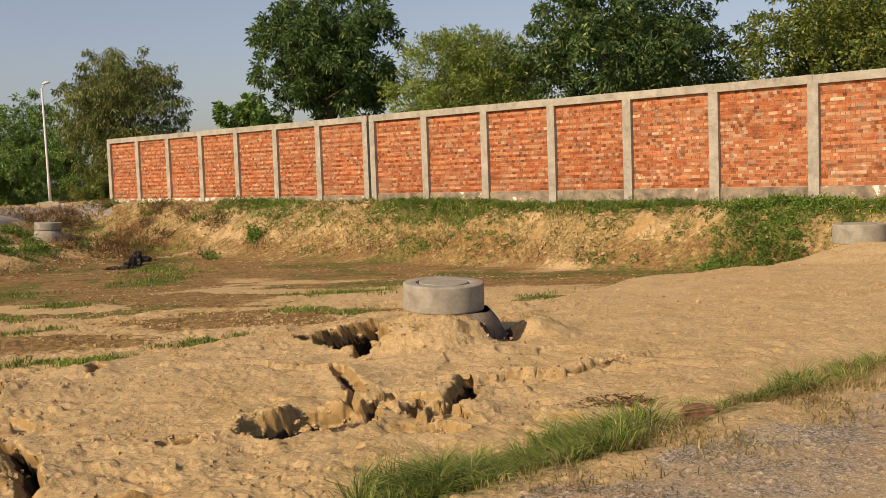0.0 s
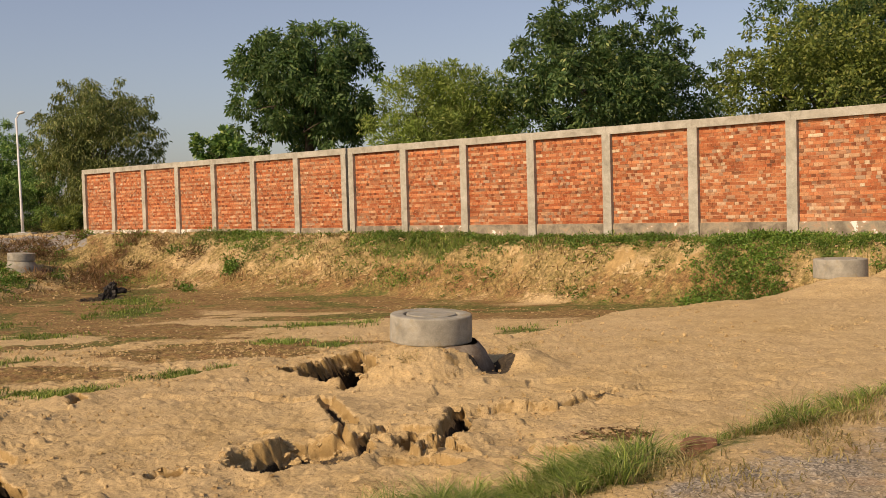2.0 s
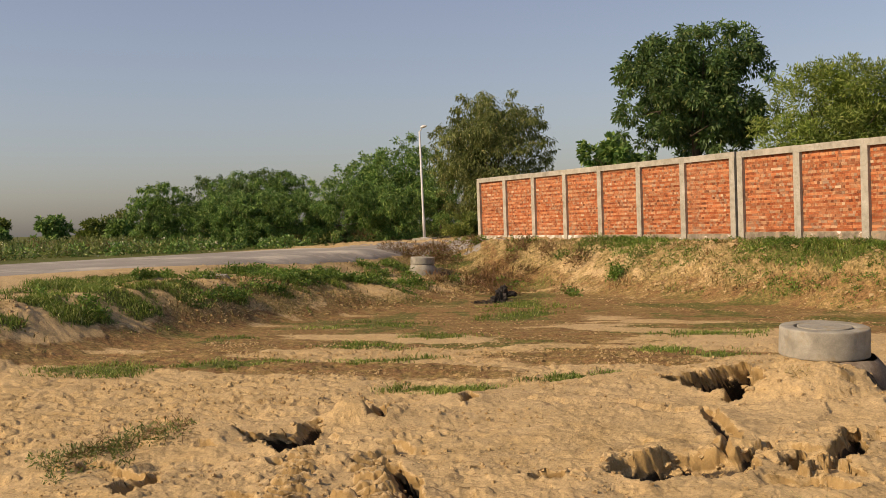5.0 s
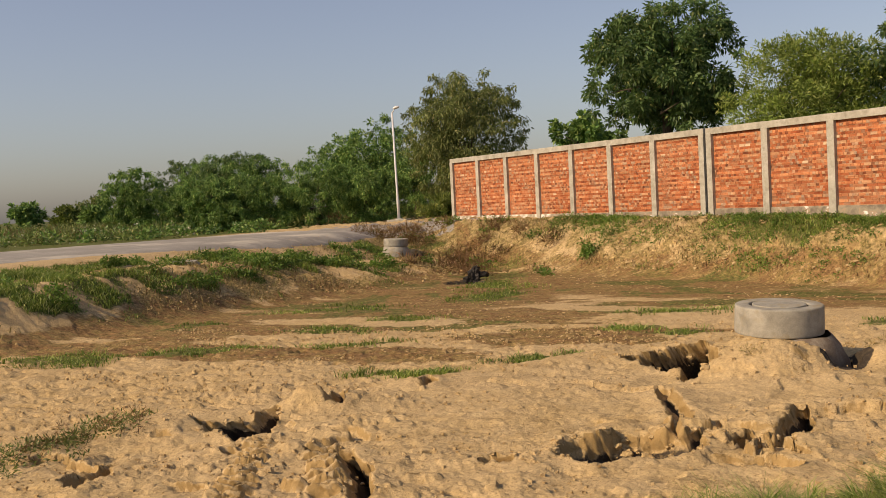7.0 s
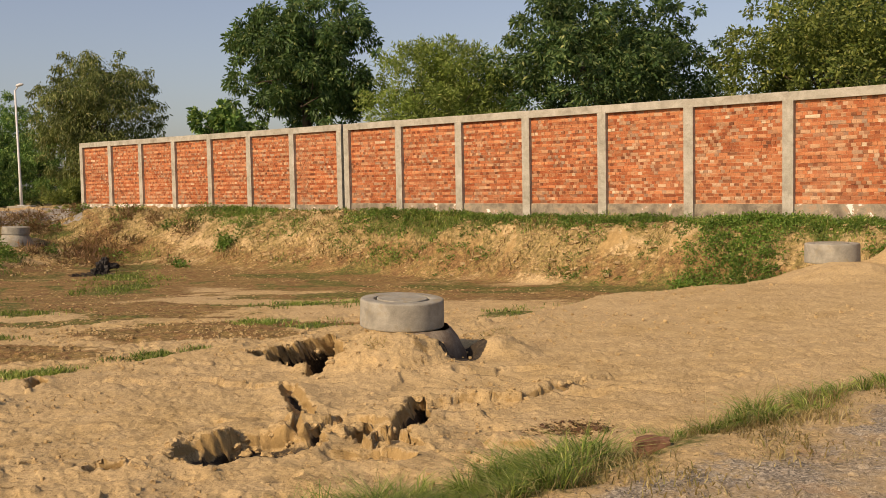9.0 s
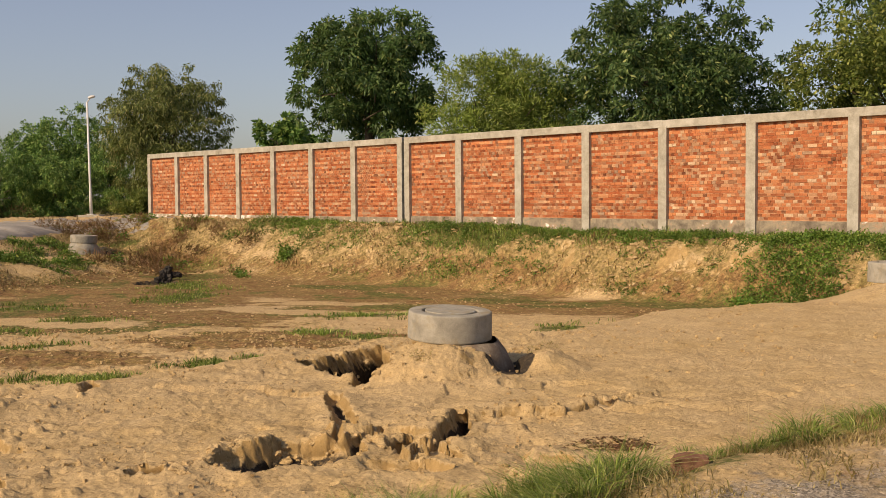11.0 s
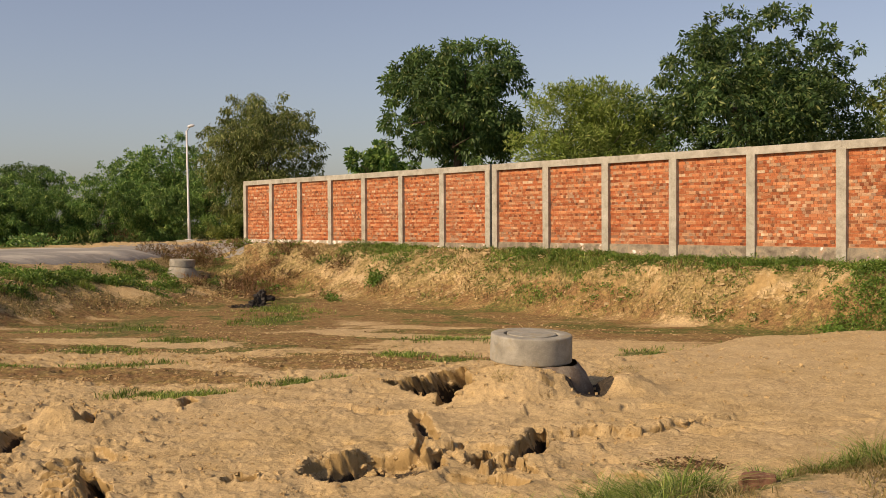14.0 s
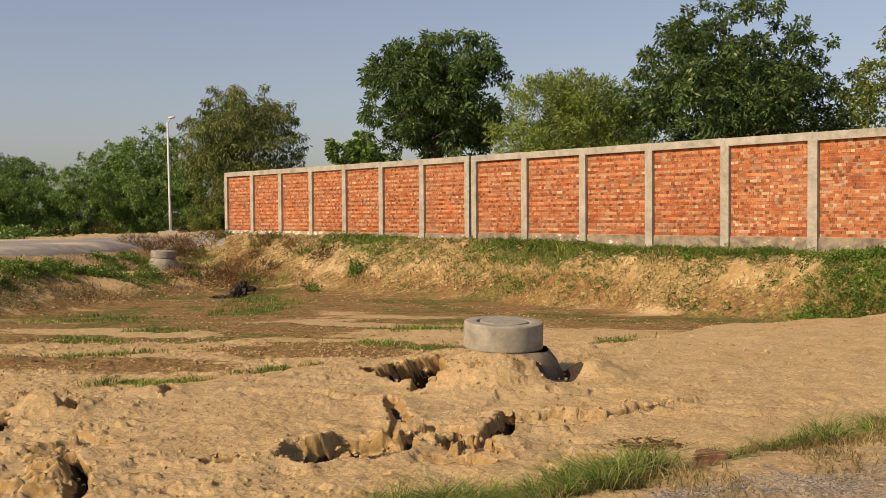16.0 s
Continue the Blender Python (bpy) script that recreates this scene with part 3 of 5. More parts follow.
    for cx, cy, a, b, turn in PATCHES:
        turf = np.maximum(turf, 0.62 * (1 - sstep(0.5, 1.25, oval(wx, wy, cx, cy, a, b, turn) + 1.0 * fbm(x * 1.1, y * 1.6, 131))))
    gravel = np.clip(sstep(-0.2, 0.7, dr + 0.5 * wig + 0.8 * fbm(x * 2.2, y * 2.2, 45, 3)), 0, 1)
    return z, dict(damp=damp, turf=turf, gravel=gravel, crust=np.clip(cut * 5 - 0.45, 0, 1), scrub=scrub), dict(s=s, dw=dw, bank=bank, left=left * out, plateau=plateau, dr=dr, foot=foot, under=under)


def height(x, y):
    return float(terrain(np.array([float(x)]), np.array([float(y)]))[0][0])


def build_ground():
    fine = np.linspace(radians(-46), radians(28), 830)
    rest = np.linspace(radians(28), radians(314), 80)[1:]
    th = np.concatenate([fine, rest[:-1]])
    r = [1.2]
    while r[-1] < 2600:
        q = r[-1]
        r.append(q + (0.25 if q < 4.6 else max(0.016, min(q * q / (2.0 * 1892) * 1.55, 0.0040 * q)) if q < 60 else q * 0.09))
    r = np.array(r)
    R, TH = np.meshgrid(r, th, indexing="ij")
    X, Y = R * np.sin(TH), R * np.cos(TH)
    z, kinds, form = terrain(X, Y)
    n, m = R.shape
    steep = np.hypot(np.gradient(z, axis=0) / np.gradient(R, axis=0), np.gradient(z, axis=1) / (R * 0.00156))
    kinds["ochre"] = (1 - kinds["crust"]) * np.clip(0.8 * sstep(0.5, 1.5, steep), 0, 1) * (R < 40) * (TH < 0.49)
    idx = np.arange(n * m).reshape(n, m)
    nxt = np.roll(idx, -1, axis=1)
    quads = np.stack([idx[:-1], nxt[:-1], nxt[1:], idx[1:]], -1).reshape(-1, 4)[:, ::-1]
    X, Y = X + 0.5 * form["under"], Y + 1.25 * form["under"]      # undercut walls
    fade = (1 - sstep(14, 24, R)) * (1 - sstep(-0.3, 0.2, (X - 1.2) * 0.67 - (Y - 6.0) * 0.74)) * sstep(0.15, 0.8, steep)
    X = X + fade * (0.07 * fbm(X * 5 + 4 * z, Y * 5 + 5 * z, 201, 2) + 0.06 * fbm(X * 9 + 15 * z, Y * 9 - 13 * z, 203, 3))
    Y = Y + fade * (0.07 * fbm(X * 5 - 5 * z, Y * 5 + 6 * z, 207, 2) + 0.08 * fbm(X * 9 - 14 * z, Y * 9 + 16 * z, 209, 3))
    z = z + fade * 0.07 * fbm(X * 12, Y * 12 + 12 * z, 221, 3)
    verts = np.stack([X, Y, z], -1).reshape(-1, 3)
    m0 = len(verts)
    verts = np.concatenate([verts, np.stack([X[0] * 0.01, Y[0] * 0.01, z[0]], -1)])
    inner = np.arange(m0, m0 + m)
    quads = np.concatenate([quads, np.stack([inner, np.roll(inner, -1), nxt[0], idx[0]], -1)[:, ::-1]])
    ob = from_arrays("ground", verts, quads, EARTH, smooth=True)
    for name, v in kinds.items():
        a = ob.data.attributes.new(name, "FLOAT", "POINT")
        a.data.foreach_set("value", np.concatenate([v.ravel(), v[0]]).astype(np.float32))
    return tagged(ob, "dry sandy ground with washed-out holes, damp mud and weedy banks", "ground", kind="structure")


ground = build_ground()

# ---------------------------------------------------------------- boundary wall
def build_wall():
    """Brick boundary wall in a frame of concrete posts and a top beam; its own x runs along it, y goes to the back."""
    wall = new("wall_north")
    wall.matrix_world = Matrix.Translation((W0[0], W0[1], 0)) @ Matrix.Rotation(radians(-46.36), 4, "Z")
    tagged(wall, "red brick boundary wall with pale concrete posts and top beam", "wall", kind="structure")
    posts = [2.5 * k for k in range(7)] + [17.5, 17.86] + [20.3 + 2.52 * k for k in range(10)]
    top = lambda s: 3.57 - 0.0035 * s
    for i, s in enumerate(posts):
        g = min(0.45, height(*(W0 + WD * s)) - 0.2)
        w = 0.13 if i not in (7, 8) else 0.12
        part("post", box(bmesh.new(), s - w, s + w, -0.16, 0.12, g, top(s) - 0.16, 0.012), CONCRETE, wall)
        if i % 3 == 1:
            for dx in (-0.04, 0.05):
                part("bar_end", lathe(bmesh.new(), [(0.008, top(s)), (0.008, top(s) + 0.07)], 6), CONE, wall, "rusty rod end")
    bays = [(a, b) for a, b in zip(posts, posts[1:]) if b - a > 1]
    for a, b in bays:
        g = 0.25
        part("beam", box(bmesh.new(), a - (0.13 if a in (0, 17.86) else 0), b + (0.13 if b == 17.5 else 0), -0.15, 0.13, top((a + b) / 2) - 0.2, top((a + b) / 2), 0.012), CONCRETE, wall)
        part("plinth", box(bmesh.new(), a + 0.13, b - 0.13, -0.10, 0.10, g, 0.98 if b > 20 else 0.93, 0.01), PLINTH if b > 10.5 else LIME_PLINTH, wall)
        part("panel", box(bmesh.new(), a + 0.125, b - 0.125, -0.050, 0.10, 0.9, top(a) - 0.19), MORTAR, wall)
    return wall, bays, top


wall, bays, wall_top = build_wall()


# ---------------------------------------------------------------- manholes
def build_manhole(x, y, rim, cone, r=0.46, tall=0.30, lean=(0, 0), label="", shift=0.13, shaft=None):
    thing = new("manhole")
    thing.matrix_world = pose(x, y, rim, lean[0], lean[1], 0)
    tagged(thing, label, "manhole")
    part("ring", lathe(bmesh.new(), [(0.308, -0.12), (0.308, -0.02), (0.309, -0.006), (0.316, 0), (0.324, 0.001), (r - 0.022, 0.001), (r - 0.012, -0.001), (r - 0.002, -0.009), (r, -0.022), (r + 0.004, -tall + 0.02), (r + 0.002, -tall + 0.004), (r - 0.005, -tall), (0.30, -tall)], 64, False), RING, thing, "pale cast concrete ring")
    part("lid", lathe(bmesh.new(), [(0.0001, -0.05), (0.278, -0.05), (0.279, -0.005), (0.277, 0.003), (0.268, 0.006), (0.25, 0.006), (0.0001, 0.007)], 48, False), RING, thing, "round concrete lid")
    if cone:
        bm = lathe(bmesh.new(), [(r - 0.06, -tall - 0.002), (r - 0.02, -tall - 0.03), (r + 0.05, -tall - 0.12), (r + 0.12, -tall - 0.26), (r + 0.16, -tall - 0.45), (r + 0.17, -tall - 0.75)], 64, False)
        for v in bm.verts:
            v.co.x += shift + 0.03 * noise.noise(v.co * 3)
            v.co.y -= 0.02
            v.co += 0.014 * noise.noise_vector(v.co * 9)
        part("shaft", bm, shaft or CONE, thing, "weathered concrete cone")
    return thing


build_manhole(0.11, 12.05, 0.36, True, lean=(2.5, 2.0), label="concrete manhole ring with lid on an exposed washed-out shaft")
build_manhole(7.55, 18.75, 0.43, False, tall=0.34, label="pale concrete manhole ring half buried in sand")
build_manhole(-13.5, 37.8, 0.33, True, tall=0.26, shift=0.0, shaft=RING, lean=(0, 3), label="small grey manhole ring on a leaning shaft above the pit")


# ---------------------------------------------------------------- black lump in the mud
LUMP_BLACK = speckled("lump_black", [(0.3, (0.012, 0.011, 0.01)), (0.7, (0.04, 0.034, 0.028))], 5, 0.6, 30)


def build_lump(x, y):
    """A jagged, lumpy shape for an unidentified black object in the wet mud."""
    bm = bmesh.new()
    for cx, cy, cz, sx, sy, sz in ((0, 0, 0.28, 0.27, 0.24, 0.36), (0.34, 0.05, 0.33, 0.26, 0.14, 0.11), (-0.28, 0, 0.12, 0.24, 0.2, 0.17), (0.05, 0.02, 0.58, 0.14, 0.12, 0.13)):
        made = bmesh.ops.create_icosphere(bm, subdivisions=4, radius=1)["verts"]
        for v in made:
            q = v.co.copy()
            r = 1 + 0.5 * noise.noise(q * 1.7 + Vector((cx * 9, 0, 0))) + 0.3 * noise.noise(q * 5)
            v.co = Vector((cx + q.x * sx * r, cy + q.y * sy * r, cz + q.z * sz * r))
    ob = part("black_lump", bm, LUMP_BLACK)
    ob.matrix_world = pose(x, y, height(x, y) - 0.05, 0, 0, 10) @ Matrix.Scale(0.72, 4)
    return tagged(ob, "lumpy black heap of torn plastic and sludge in the mud", "rubbish heap")


build_lump(-8.95, 32.3)

# ---------------------------------------------------------------- far road
def build_road():
    along = np.array((0.32, 0.947))
    across = np.array((0.947, -0.32))
    us, ns = np.linspace(-60, 41, 300), np.linspace(-35.2, -24.6, 40)
    U, N = np.meshgrid(us, ns, indexing="ij")
    edge = np.linspace(-1, 1, 40)[None, :] ** 15
    N = N + edge * (0.5 * fbm(U * 0.25, N * 0 + 1, 5) + 0.3 * fbm(U * 1.4, N * 0 + 5, 7))
    endy = (np.linspace(0, 1, 300)[:, None] ** 40)
    U = U + endy * 3.0 * fbm(N * 0.5, N * 0 + 2.0, 9)
    X, Y = U * along[0] + N * across[0], U * along[1] + N * across[1]
    z = terrain(X, Y)[0]
    z = z + np.where(z > 0.3, 0.035 + 0.01 * fbm(X, Y, 3), -0.15)
    z = z - 0.08 * np.abs(edge) - 0.08 * endy
    idx = np.arange(U.size).reshape(U.shape)
    quads = np.stack([idx[:-1, :-1], idx[:-1, 1:], idx[1:, 1:], idx[1:, :-1]], -1).reshape(-1, 4)
    ob = from_arrays("road", np.stack([X, Y, z], -1).reshape(-1, 3), quads, ASPHALT, smooth=True)
    return tagged(ob, "old grey asphalt road dusted with pale sand", "road", kind="structure")


ASPHALT = speckled("asphalt", [(0.3, (0.22, 0.20, 0.17)), (0.55, (0.28, 0.26, 0.225)), (0.75, (0.36, 0.335, 0.285))], 0.7, 0.9, 30, grime=((0.52, 0.47, 0.38), 0.2, 0.52, 0.64))
build_road()


# ---------------------------------------------------------------- street lamp
STEEL = speckled("galvanised_steel", [(0.3, (0.5, 0.5, 0.48)), (0.7, (0.66, 0.66, 0.64))], 4, 0.5, 30, 0.1)


def build_lamp(x, y):
    z = height(x, y)
    lamp = new("street_lamp")
    lamp.matrix_world = pose(x, y, z, 0, -0.8, 0)
    tagged(lamp, "tall pale grey metal street lamp on a concrete footing", "street lamp")
    part("footing", box(bmesh.new(), -0.55, 0.55, -0.4, 0.4, -0.2, 0.12, 0.03), CONCRETE, lamp, "low concrete footing block")
    part("base_plate", box(bmesh.new(), -0.17, 0.17, -0.17, 0.17, 0.12, 0.15, 0.005), STEEL, lamp)
    part("pole", lathe(bmesh.new(), [(0.075, 0.15), (0.072, 1.2), (0.06, 1.25), (0.048, 5.75)], 16), STEEL, lamp)
    arm = bmesh.new()
    lathe(arm, [(0.03, 0), (0.026, 0.3)], 10)
    bmesh.ops.transform(arm, matrix=Matrix.Translation((0, 0, 5.72)) @ Matrix.Rotation(radians(38), 4, "Y"), verts=arm.verts)
    part("arm", arm, STEEL, lamp)
    head = bmesh.new()
    bmesh.ops.create_uvsphere(head, u_segments=16, v_segments=10, radius=1)
    for v in head.verts:
        v.co = Vector((v.co.x * 0.2, v.co.y * 0.11, v.co.z * (0.09 if v.co.z > 0 else 0.06)))
    bmesh.ops.transform(head, matrix=Matrix.Translation((0.24, 0, 5.98)) @ Matrix.Rotation(radians(-12), 4, "Y"), verts=head.verts)
    part("lamp_head", head, STEEL, lamp, "rounded grey lamp head")
    return lamp


build_lamp(-18.9, 53.4)


# ---------------------------------------------------------------- plants
def leaf_material(name, stops, gloss=0.5, through=0.32):
    m, nt, b = material(name, gloss)
    src = nt.nodes.new("ShaderNodeNewGeometry").outputs["Random Per Island"]
    col = ramp(nt, src, stops)
    patch = ramp(nt, noise_tex(nt, 0.7, 3, 0.6), [(0.35, (0.6, 0.6, 0.6)), (0.65, (1.25, 1.25, 1.25))])
    col = mix(nt, 1.0, col, patch, "MULTIPLY")
    nt.links.new(col, b.inputs["Base Color"])
    tr = nt.nodes.new("ShaderNodeBsdfTranslucent")
    nt.links.new(mix(nt, 0.5, col, (0.12, 0.19, 0.03)), tr.inputs[0])
    ms = nt.nodes.new("ShaderNodeMixShader")
    ms.inputs[0].default_value = through
    nt.links.new(b.outputs[0], ms.inputs[1])
    nt.links.new(tr.outputs[0], ms.inputs[2])
    nt.links.new(ms.outputs[0], nt.nodes["Material Output"].inputs[0])
    return m


BARK = speckled("bark", [(0.3, (0.06, 0.045, 0.03)), (0.7, (0.15, 0.115, 0.08))], 6, 0.95, 30, 0.8, 0.03, stretch=(4, 4, 0.6))
LEAF_DARK = leaf_material("leaf_dark", [(0.0, (0.034, 0.075, 0.028)), (0.5, (0.07, 0.138, 0.042)), (0.9, (0.167, 0.244, 0.078)), (1.0, (0.332, 0.372, 0.137))])
LEAF_SIRIS = leaf_material("leaf_siris", [(0.0, (0.036, 0.085, 0.028)), (0.5, (0.082, 0.160, 0.046)), (0.9, (0.17, 0.265, 0.09)), (1.0, (0.372, 0.409, 0.149))])
LEAF_LIGHT = leaf_material("leaf_light", [(0.0, (0.07, 0.11, 0.022)), (0.5, (0.15, 0.20, 0.042)), (0.9, (0.28, 0.32, 0.075)), (1.0, (0.44, 0.44, 0.13))])
LEAF_OLIVE = leaf_material("leaf_olive", [(0.0, (0.084, 0.114, 0.030)), (0.5, (0.162, 0.198, 0.060)), (0.9, (0.276, 0.300, 0.102)), (1.0, (0.384, 0.348, 0.144))])
LEAF_LIME = leaf_material("leaf_lime", [(0.0, (0.12, 0.195, 0.035)), (0.5, (0.22, 0.30, 0.06)), (0.9, (0.32, 0.395, 0.095)), (1.0, (0.44, 0.46, 0.15))])
LEAF_FRESH = leaf_material("leaf_fresh", [(0.0, (0.05, 0.125, 0.034)), (0.5, (0.13, 0.255, 0.06)), (0.9, (0.28, 0.42, 0.11)), (1.0, (0.44, 0.53, 0.165))])
LEAF_WEED = leaf_material("leaf_weed", [(0.0, (0.061, 0.129, 0.021)), (0.5, (0.113, 0.216, 0.034)), (0.9, (0.207, 0.310, 0.061)), (1.0, (0.345, 0.380, 0.103))])
GRASS = leaf_material("grass_green", [(0.0, (0.075, 0.135, 0.022)), (0.5, (0.175, 0.255, 0.046)), (0.85, (0.33, 0.385, 0.086)), (1.0, (0.600, 0.600, 0.244))])
STRAW = leaf_material("grass_dry", [(0.0, (0.2, 0.14, 0.05)), (0.5, (0.36, 0.27, 0.11)), (0.9, (0.5, 0.4, 0.2)), (1.0, (0.16, 0.16, 0.04))])
TWIG = leaf_material("dry_weed", [(0.0, (0.1, 0.045, 0.025)), (0.5, (0.19, 0.09, 0.045)), (0.9, (0.28, 0.16, 0.08)), (1.0, (0.12, 0.12, 0.03))])
BLOSSOM = leaf_material("blossom", [(0.0, (0.5, 0.48, 0.3)), (1.0, (0.75, 0.72, 0.5))])


def unit(v):
    return v / np.maximum(np.linalg.norm(v, axis=-1, keepdims=True), 1e-9)


def leaves(gen, centres, radius, count, size, aspect, droop, flat=0.8, shell=0.5):
    """Kite-shaped leaves about cluster centres; droop pulls their tips down."""
    k = len(centres)
    c = np.repeat(centres, count, axis=0)
    n = len(c)
    d = unit(gen.normal(size=(n, 3)))
    rad = np.repeat(radius, count)[:, None] * (shell + (1 - shell) * gen.random((n, 1))) ** 0.8
    p = c + d * rad * np.array((1, 1, flat))
    way = unit(d + 0.9 * gen.normal(size=(n, 3)) + np.array((0, 0, -droop)))
    side = unit(np.cross(way, gen.normal(size=(n, 3))))
    ln = size * (0.6 + 0.8 * gen.random((n, 1)))
    w = ln * aspect
    mid = p + way * ln * 0.45
    verts = np.stack([p, mid + side * w * 0.5, p + way * ln + np.array((0, 0, -1)) * ln * 0.15 * droop, mid - side * w * 0.5], 1).reshape(-1, 3)
    return verts, np.arange(n * 4).reshape(-1, 4)


def tube(points, radii, seg=7):
    """Vertices and quads of a tapered limb along points."""
    points = np.asarray(points, float)
    vs, fs = [], []
    for i, p in enumerate(points):
        t = unit(points[min(i + 1, len(points) - 1)] - points[max(i - 1, 0)])
        a = unit(np.cross(t, (0.31, 0.77, 0.55)))
        b = np.cross(t, a)
        ang = np.linspace(0, 2 * math.pi, seg, endpoint=False)[:, None]
        vs.append(p + radii[i] * (np.cos(ang) * a + np.sin(ang) * b))
    for i in range(len(points) - 1):
        for j in range(seg):
            q = (j + 1) % seg
            fs.append((i * seg + j, i * seg + q, (i + 1) * seg + q, (i + 1) * seg + j))
    return np.concatenate(vs), np.array(fs)


def plant(name, label, category, x, y, crown_z, rx, rz, lobes, leaf, seed, trunk=0.16, size=0.22, aspect=0.3, droop=0.4, per=330, lobe=0.3, open_=0.75, sprigs=40, base=None, group="", rough=0.55):
    """A tree or bush: trunk and limbs to lobes of leaves, with sprigs that break the outline."""
    gen = np.random.default_rng(seed)
    thing = new(name)
    z0 = height(x, y) if base is None else base
    thing.matrix_world = Matrix.Translation((x, y, z0))
    tagged(thing, label, category, group)
    cz = crown_z - z0
    d = unit(gen.normal(size=(lobes, 3)))
    rad = open_ + (1 - open_) * gen.random((lobes, 1))
    inner = gen.random((lobes, 1)) < 0.3
    rad = np.where(inner, rad * 0.55, rad)
    swell = np.array([noise.noise(Vector(q) * 1.3 + Vector((seed, 0, 0))) for q in d])[:, None]
    rad = rad * (1 + rough * swell)
    centre = d * rad * np.array((rx, rx, rz)) * (1 - lobe * 0.55) + np.array((0, 0, cz))
    centre[:, 2] = np.maximum(centre[:, 2], 0.15 + lobe * rz * 0.3)
    radius = lobe * min(rx, rz) * (0.7 + 0.7 * gen.random(lobes))
    vs, fs = leaves(gen, centre, radius, per, size, aspect, droop)
    # sprigs
    sd = unit(gen.normal(size=(sprigs, 3)) + np.array((0, 0, 0.35)))
    tips = sd * np.array((rx, rx, rz)) * (0.9 + 0.22 * gen.random((sprigs, 1))) + np.array((0, 0, cz))
    tips[:, 2] = np.maximum(tips[:, 2], 0.3)
    v2, f2 = leaves(gen, tips, np.full(sprigs, lobe * min(rx, rz) * 0.45), max(20, per // 5), size, aspect, droop, 0.8, 0.1)
    crown = from_arrays("crown", np.concatenate([vs, v2]), np.concatenate([fs, f2 + len(vs)]), leaf, thing)
    # wood
    fork = np.array((0, 0, max(0.25, cz - rz * 0.75)))
    sway = gen.normal(size=3) * 0.05 * rx
    tv, tf = tube([(0, 0, -0.3), (sway[0], sway[1], fork[2] * 0.5), fork, (0.1 * sway[0], 0.2 * sway[1], cz)], [trunk * 1.25, trunk, trunk * 0.8, trunk * 0.4])
    part_ob = from_arrays("trunk", tv, tf, BARK, thing, True)
    for c in list(centre[: max(3, lobes // 7)]) + list(tips[: max(2, sprigs // 16)]):
        start = fork + (np.array((0, 0, cz)) - fork) * gen.random() * 0.8
        mid = (start + c) / 2 + gen.normal(size=3) * 0.12 * rx + np.array((0, 0, 0.08 * rz))
        c = start + (c - start) * 0.8
        v, f = tube([start, mid, c], [trunk * 0.3, trunk * 0.17, trunk * 0.05], 5)
        from_arrays("limb", v, f, BARK, thing, True)
    return thing


plant("tree", "spreading dark green siris tree behind the brick wall", "tree", -3.75, 41.9, 6.0, 2.8, 2.7, 85, LEAF_SIRIS, 11, 0.22, 0.19, 0.36, 0.7, 420, 0.21, 0.78, 110, base=0.6)
plant("tree", "round yellow-green thorn tree behind the brick wall", "tree", 1.5, 39.0, 4.1, 2.8, 2.5, 110, LEAF_LIME, 12, 0.16, 0.15, 0.26, -0.2, 460, 0.25, 0.78, 160, base=0.6, rough=0.15)
plant("tree", "broad dark green tree rising above the brick wall", "tree", 6.9, 37.3, 5.5, 3.5, 2.95, 95, LEAF_DARK, 13, 0.24, 0.18, 0.36, 0.5, 430, 0.2, 0.74, 120, base=0.6)
plant("tree", "leafy yellow-green tree close behind the wall", "tree", 13.0, 31.9, 4.5, 3.4, 2.6, 70, LEAF_LIGHT, 14, 0.18, 0.13, 0.5, 0.2, 520, 0.25, 0.78, 80, base=0.6)
plant("tree", "tall dark green feathery tree behind the others", "tree", 16.6, 37.0, 7.0, 4.0, 3.4, 76, LEAF_DARK, 15, 0.25, 0.2, 0.34, 0.6, 400, 0.22, 0.76, 90, base=0.6)
plant("tree", "low bright green bushy tree with broad leaves", "tree", -8.0, 46.4, 3.5, 1.9, 1.4, 24, LEAF_FRESH, 16, 0.1, 0.26, 0.6, 0.3, 160, 0.34, 0.8, 30, base=0.6)
plant("tree", "olive green drooping tree beside the street lamp", "tree", -16.4, 58.0, 4.9, 3.35, 3.7, 95, LEAF_OLIVE, 17, 0.2, 0.18, 0.32, 1.3, 420, 0.23, 0.74, 120, rough=0.3)
plant("tree", "upright bright green tree behind the street lamp", "tree", -25.0, 67.5, 4.2, 2.7, 3.0, 44, LEAF_FRESH, 18, 0.16, 0.2, 0.36, 0.3, 340, 0.26, 0.76, 60)
plant("tree", "upright bright green tree behind the street lamp", "tree", -28.5, 69.0, 3.6, 2.8, 2.6, 44, LEAF_FRESH, 19, 0.16, 0.2, 0.36, 0.3, 340, 0.26, 0.76, 60)
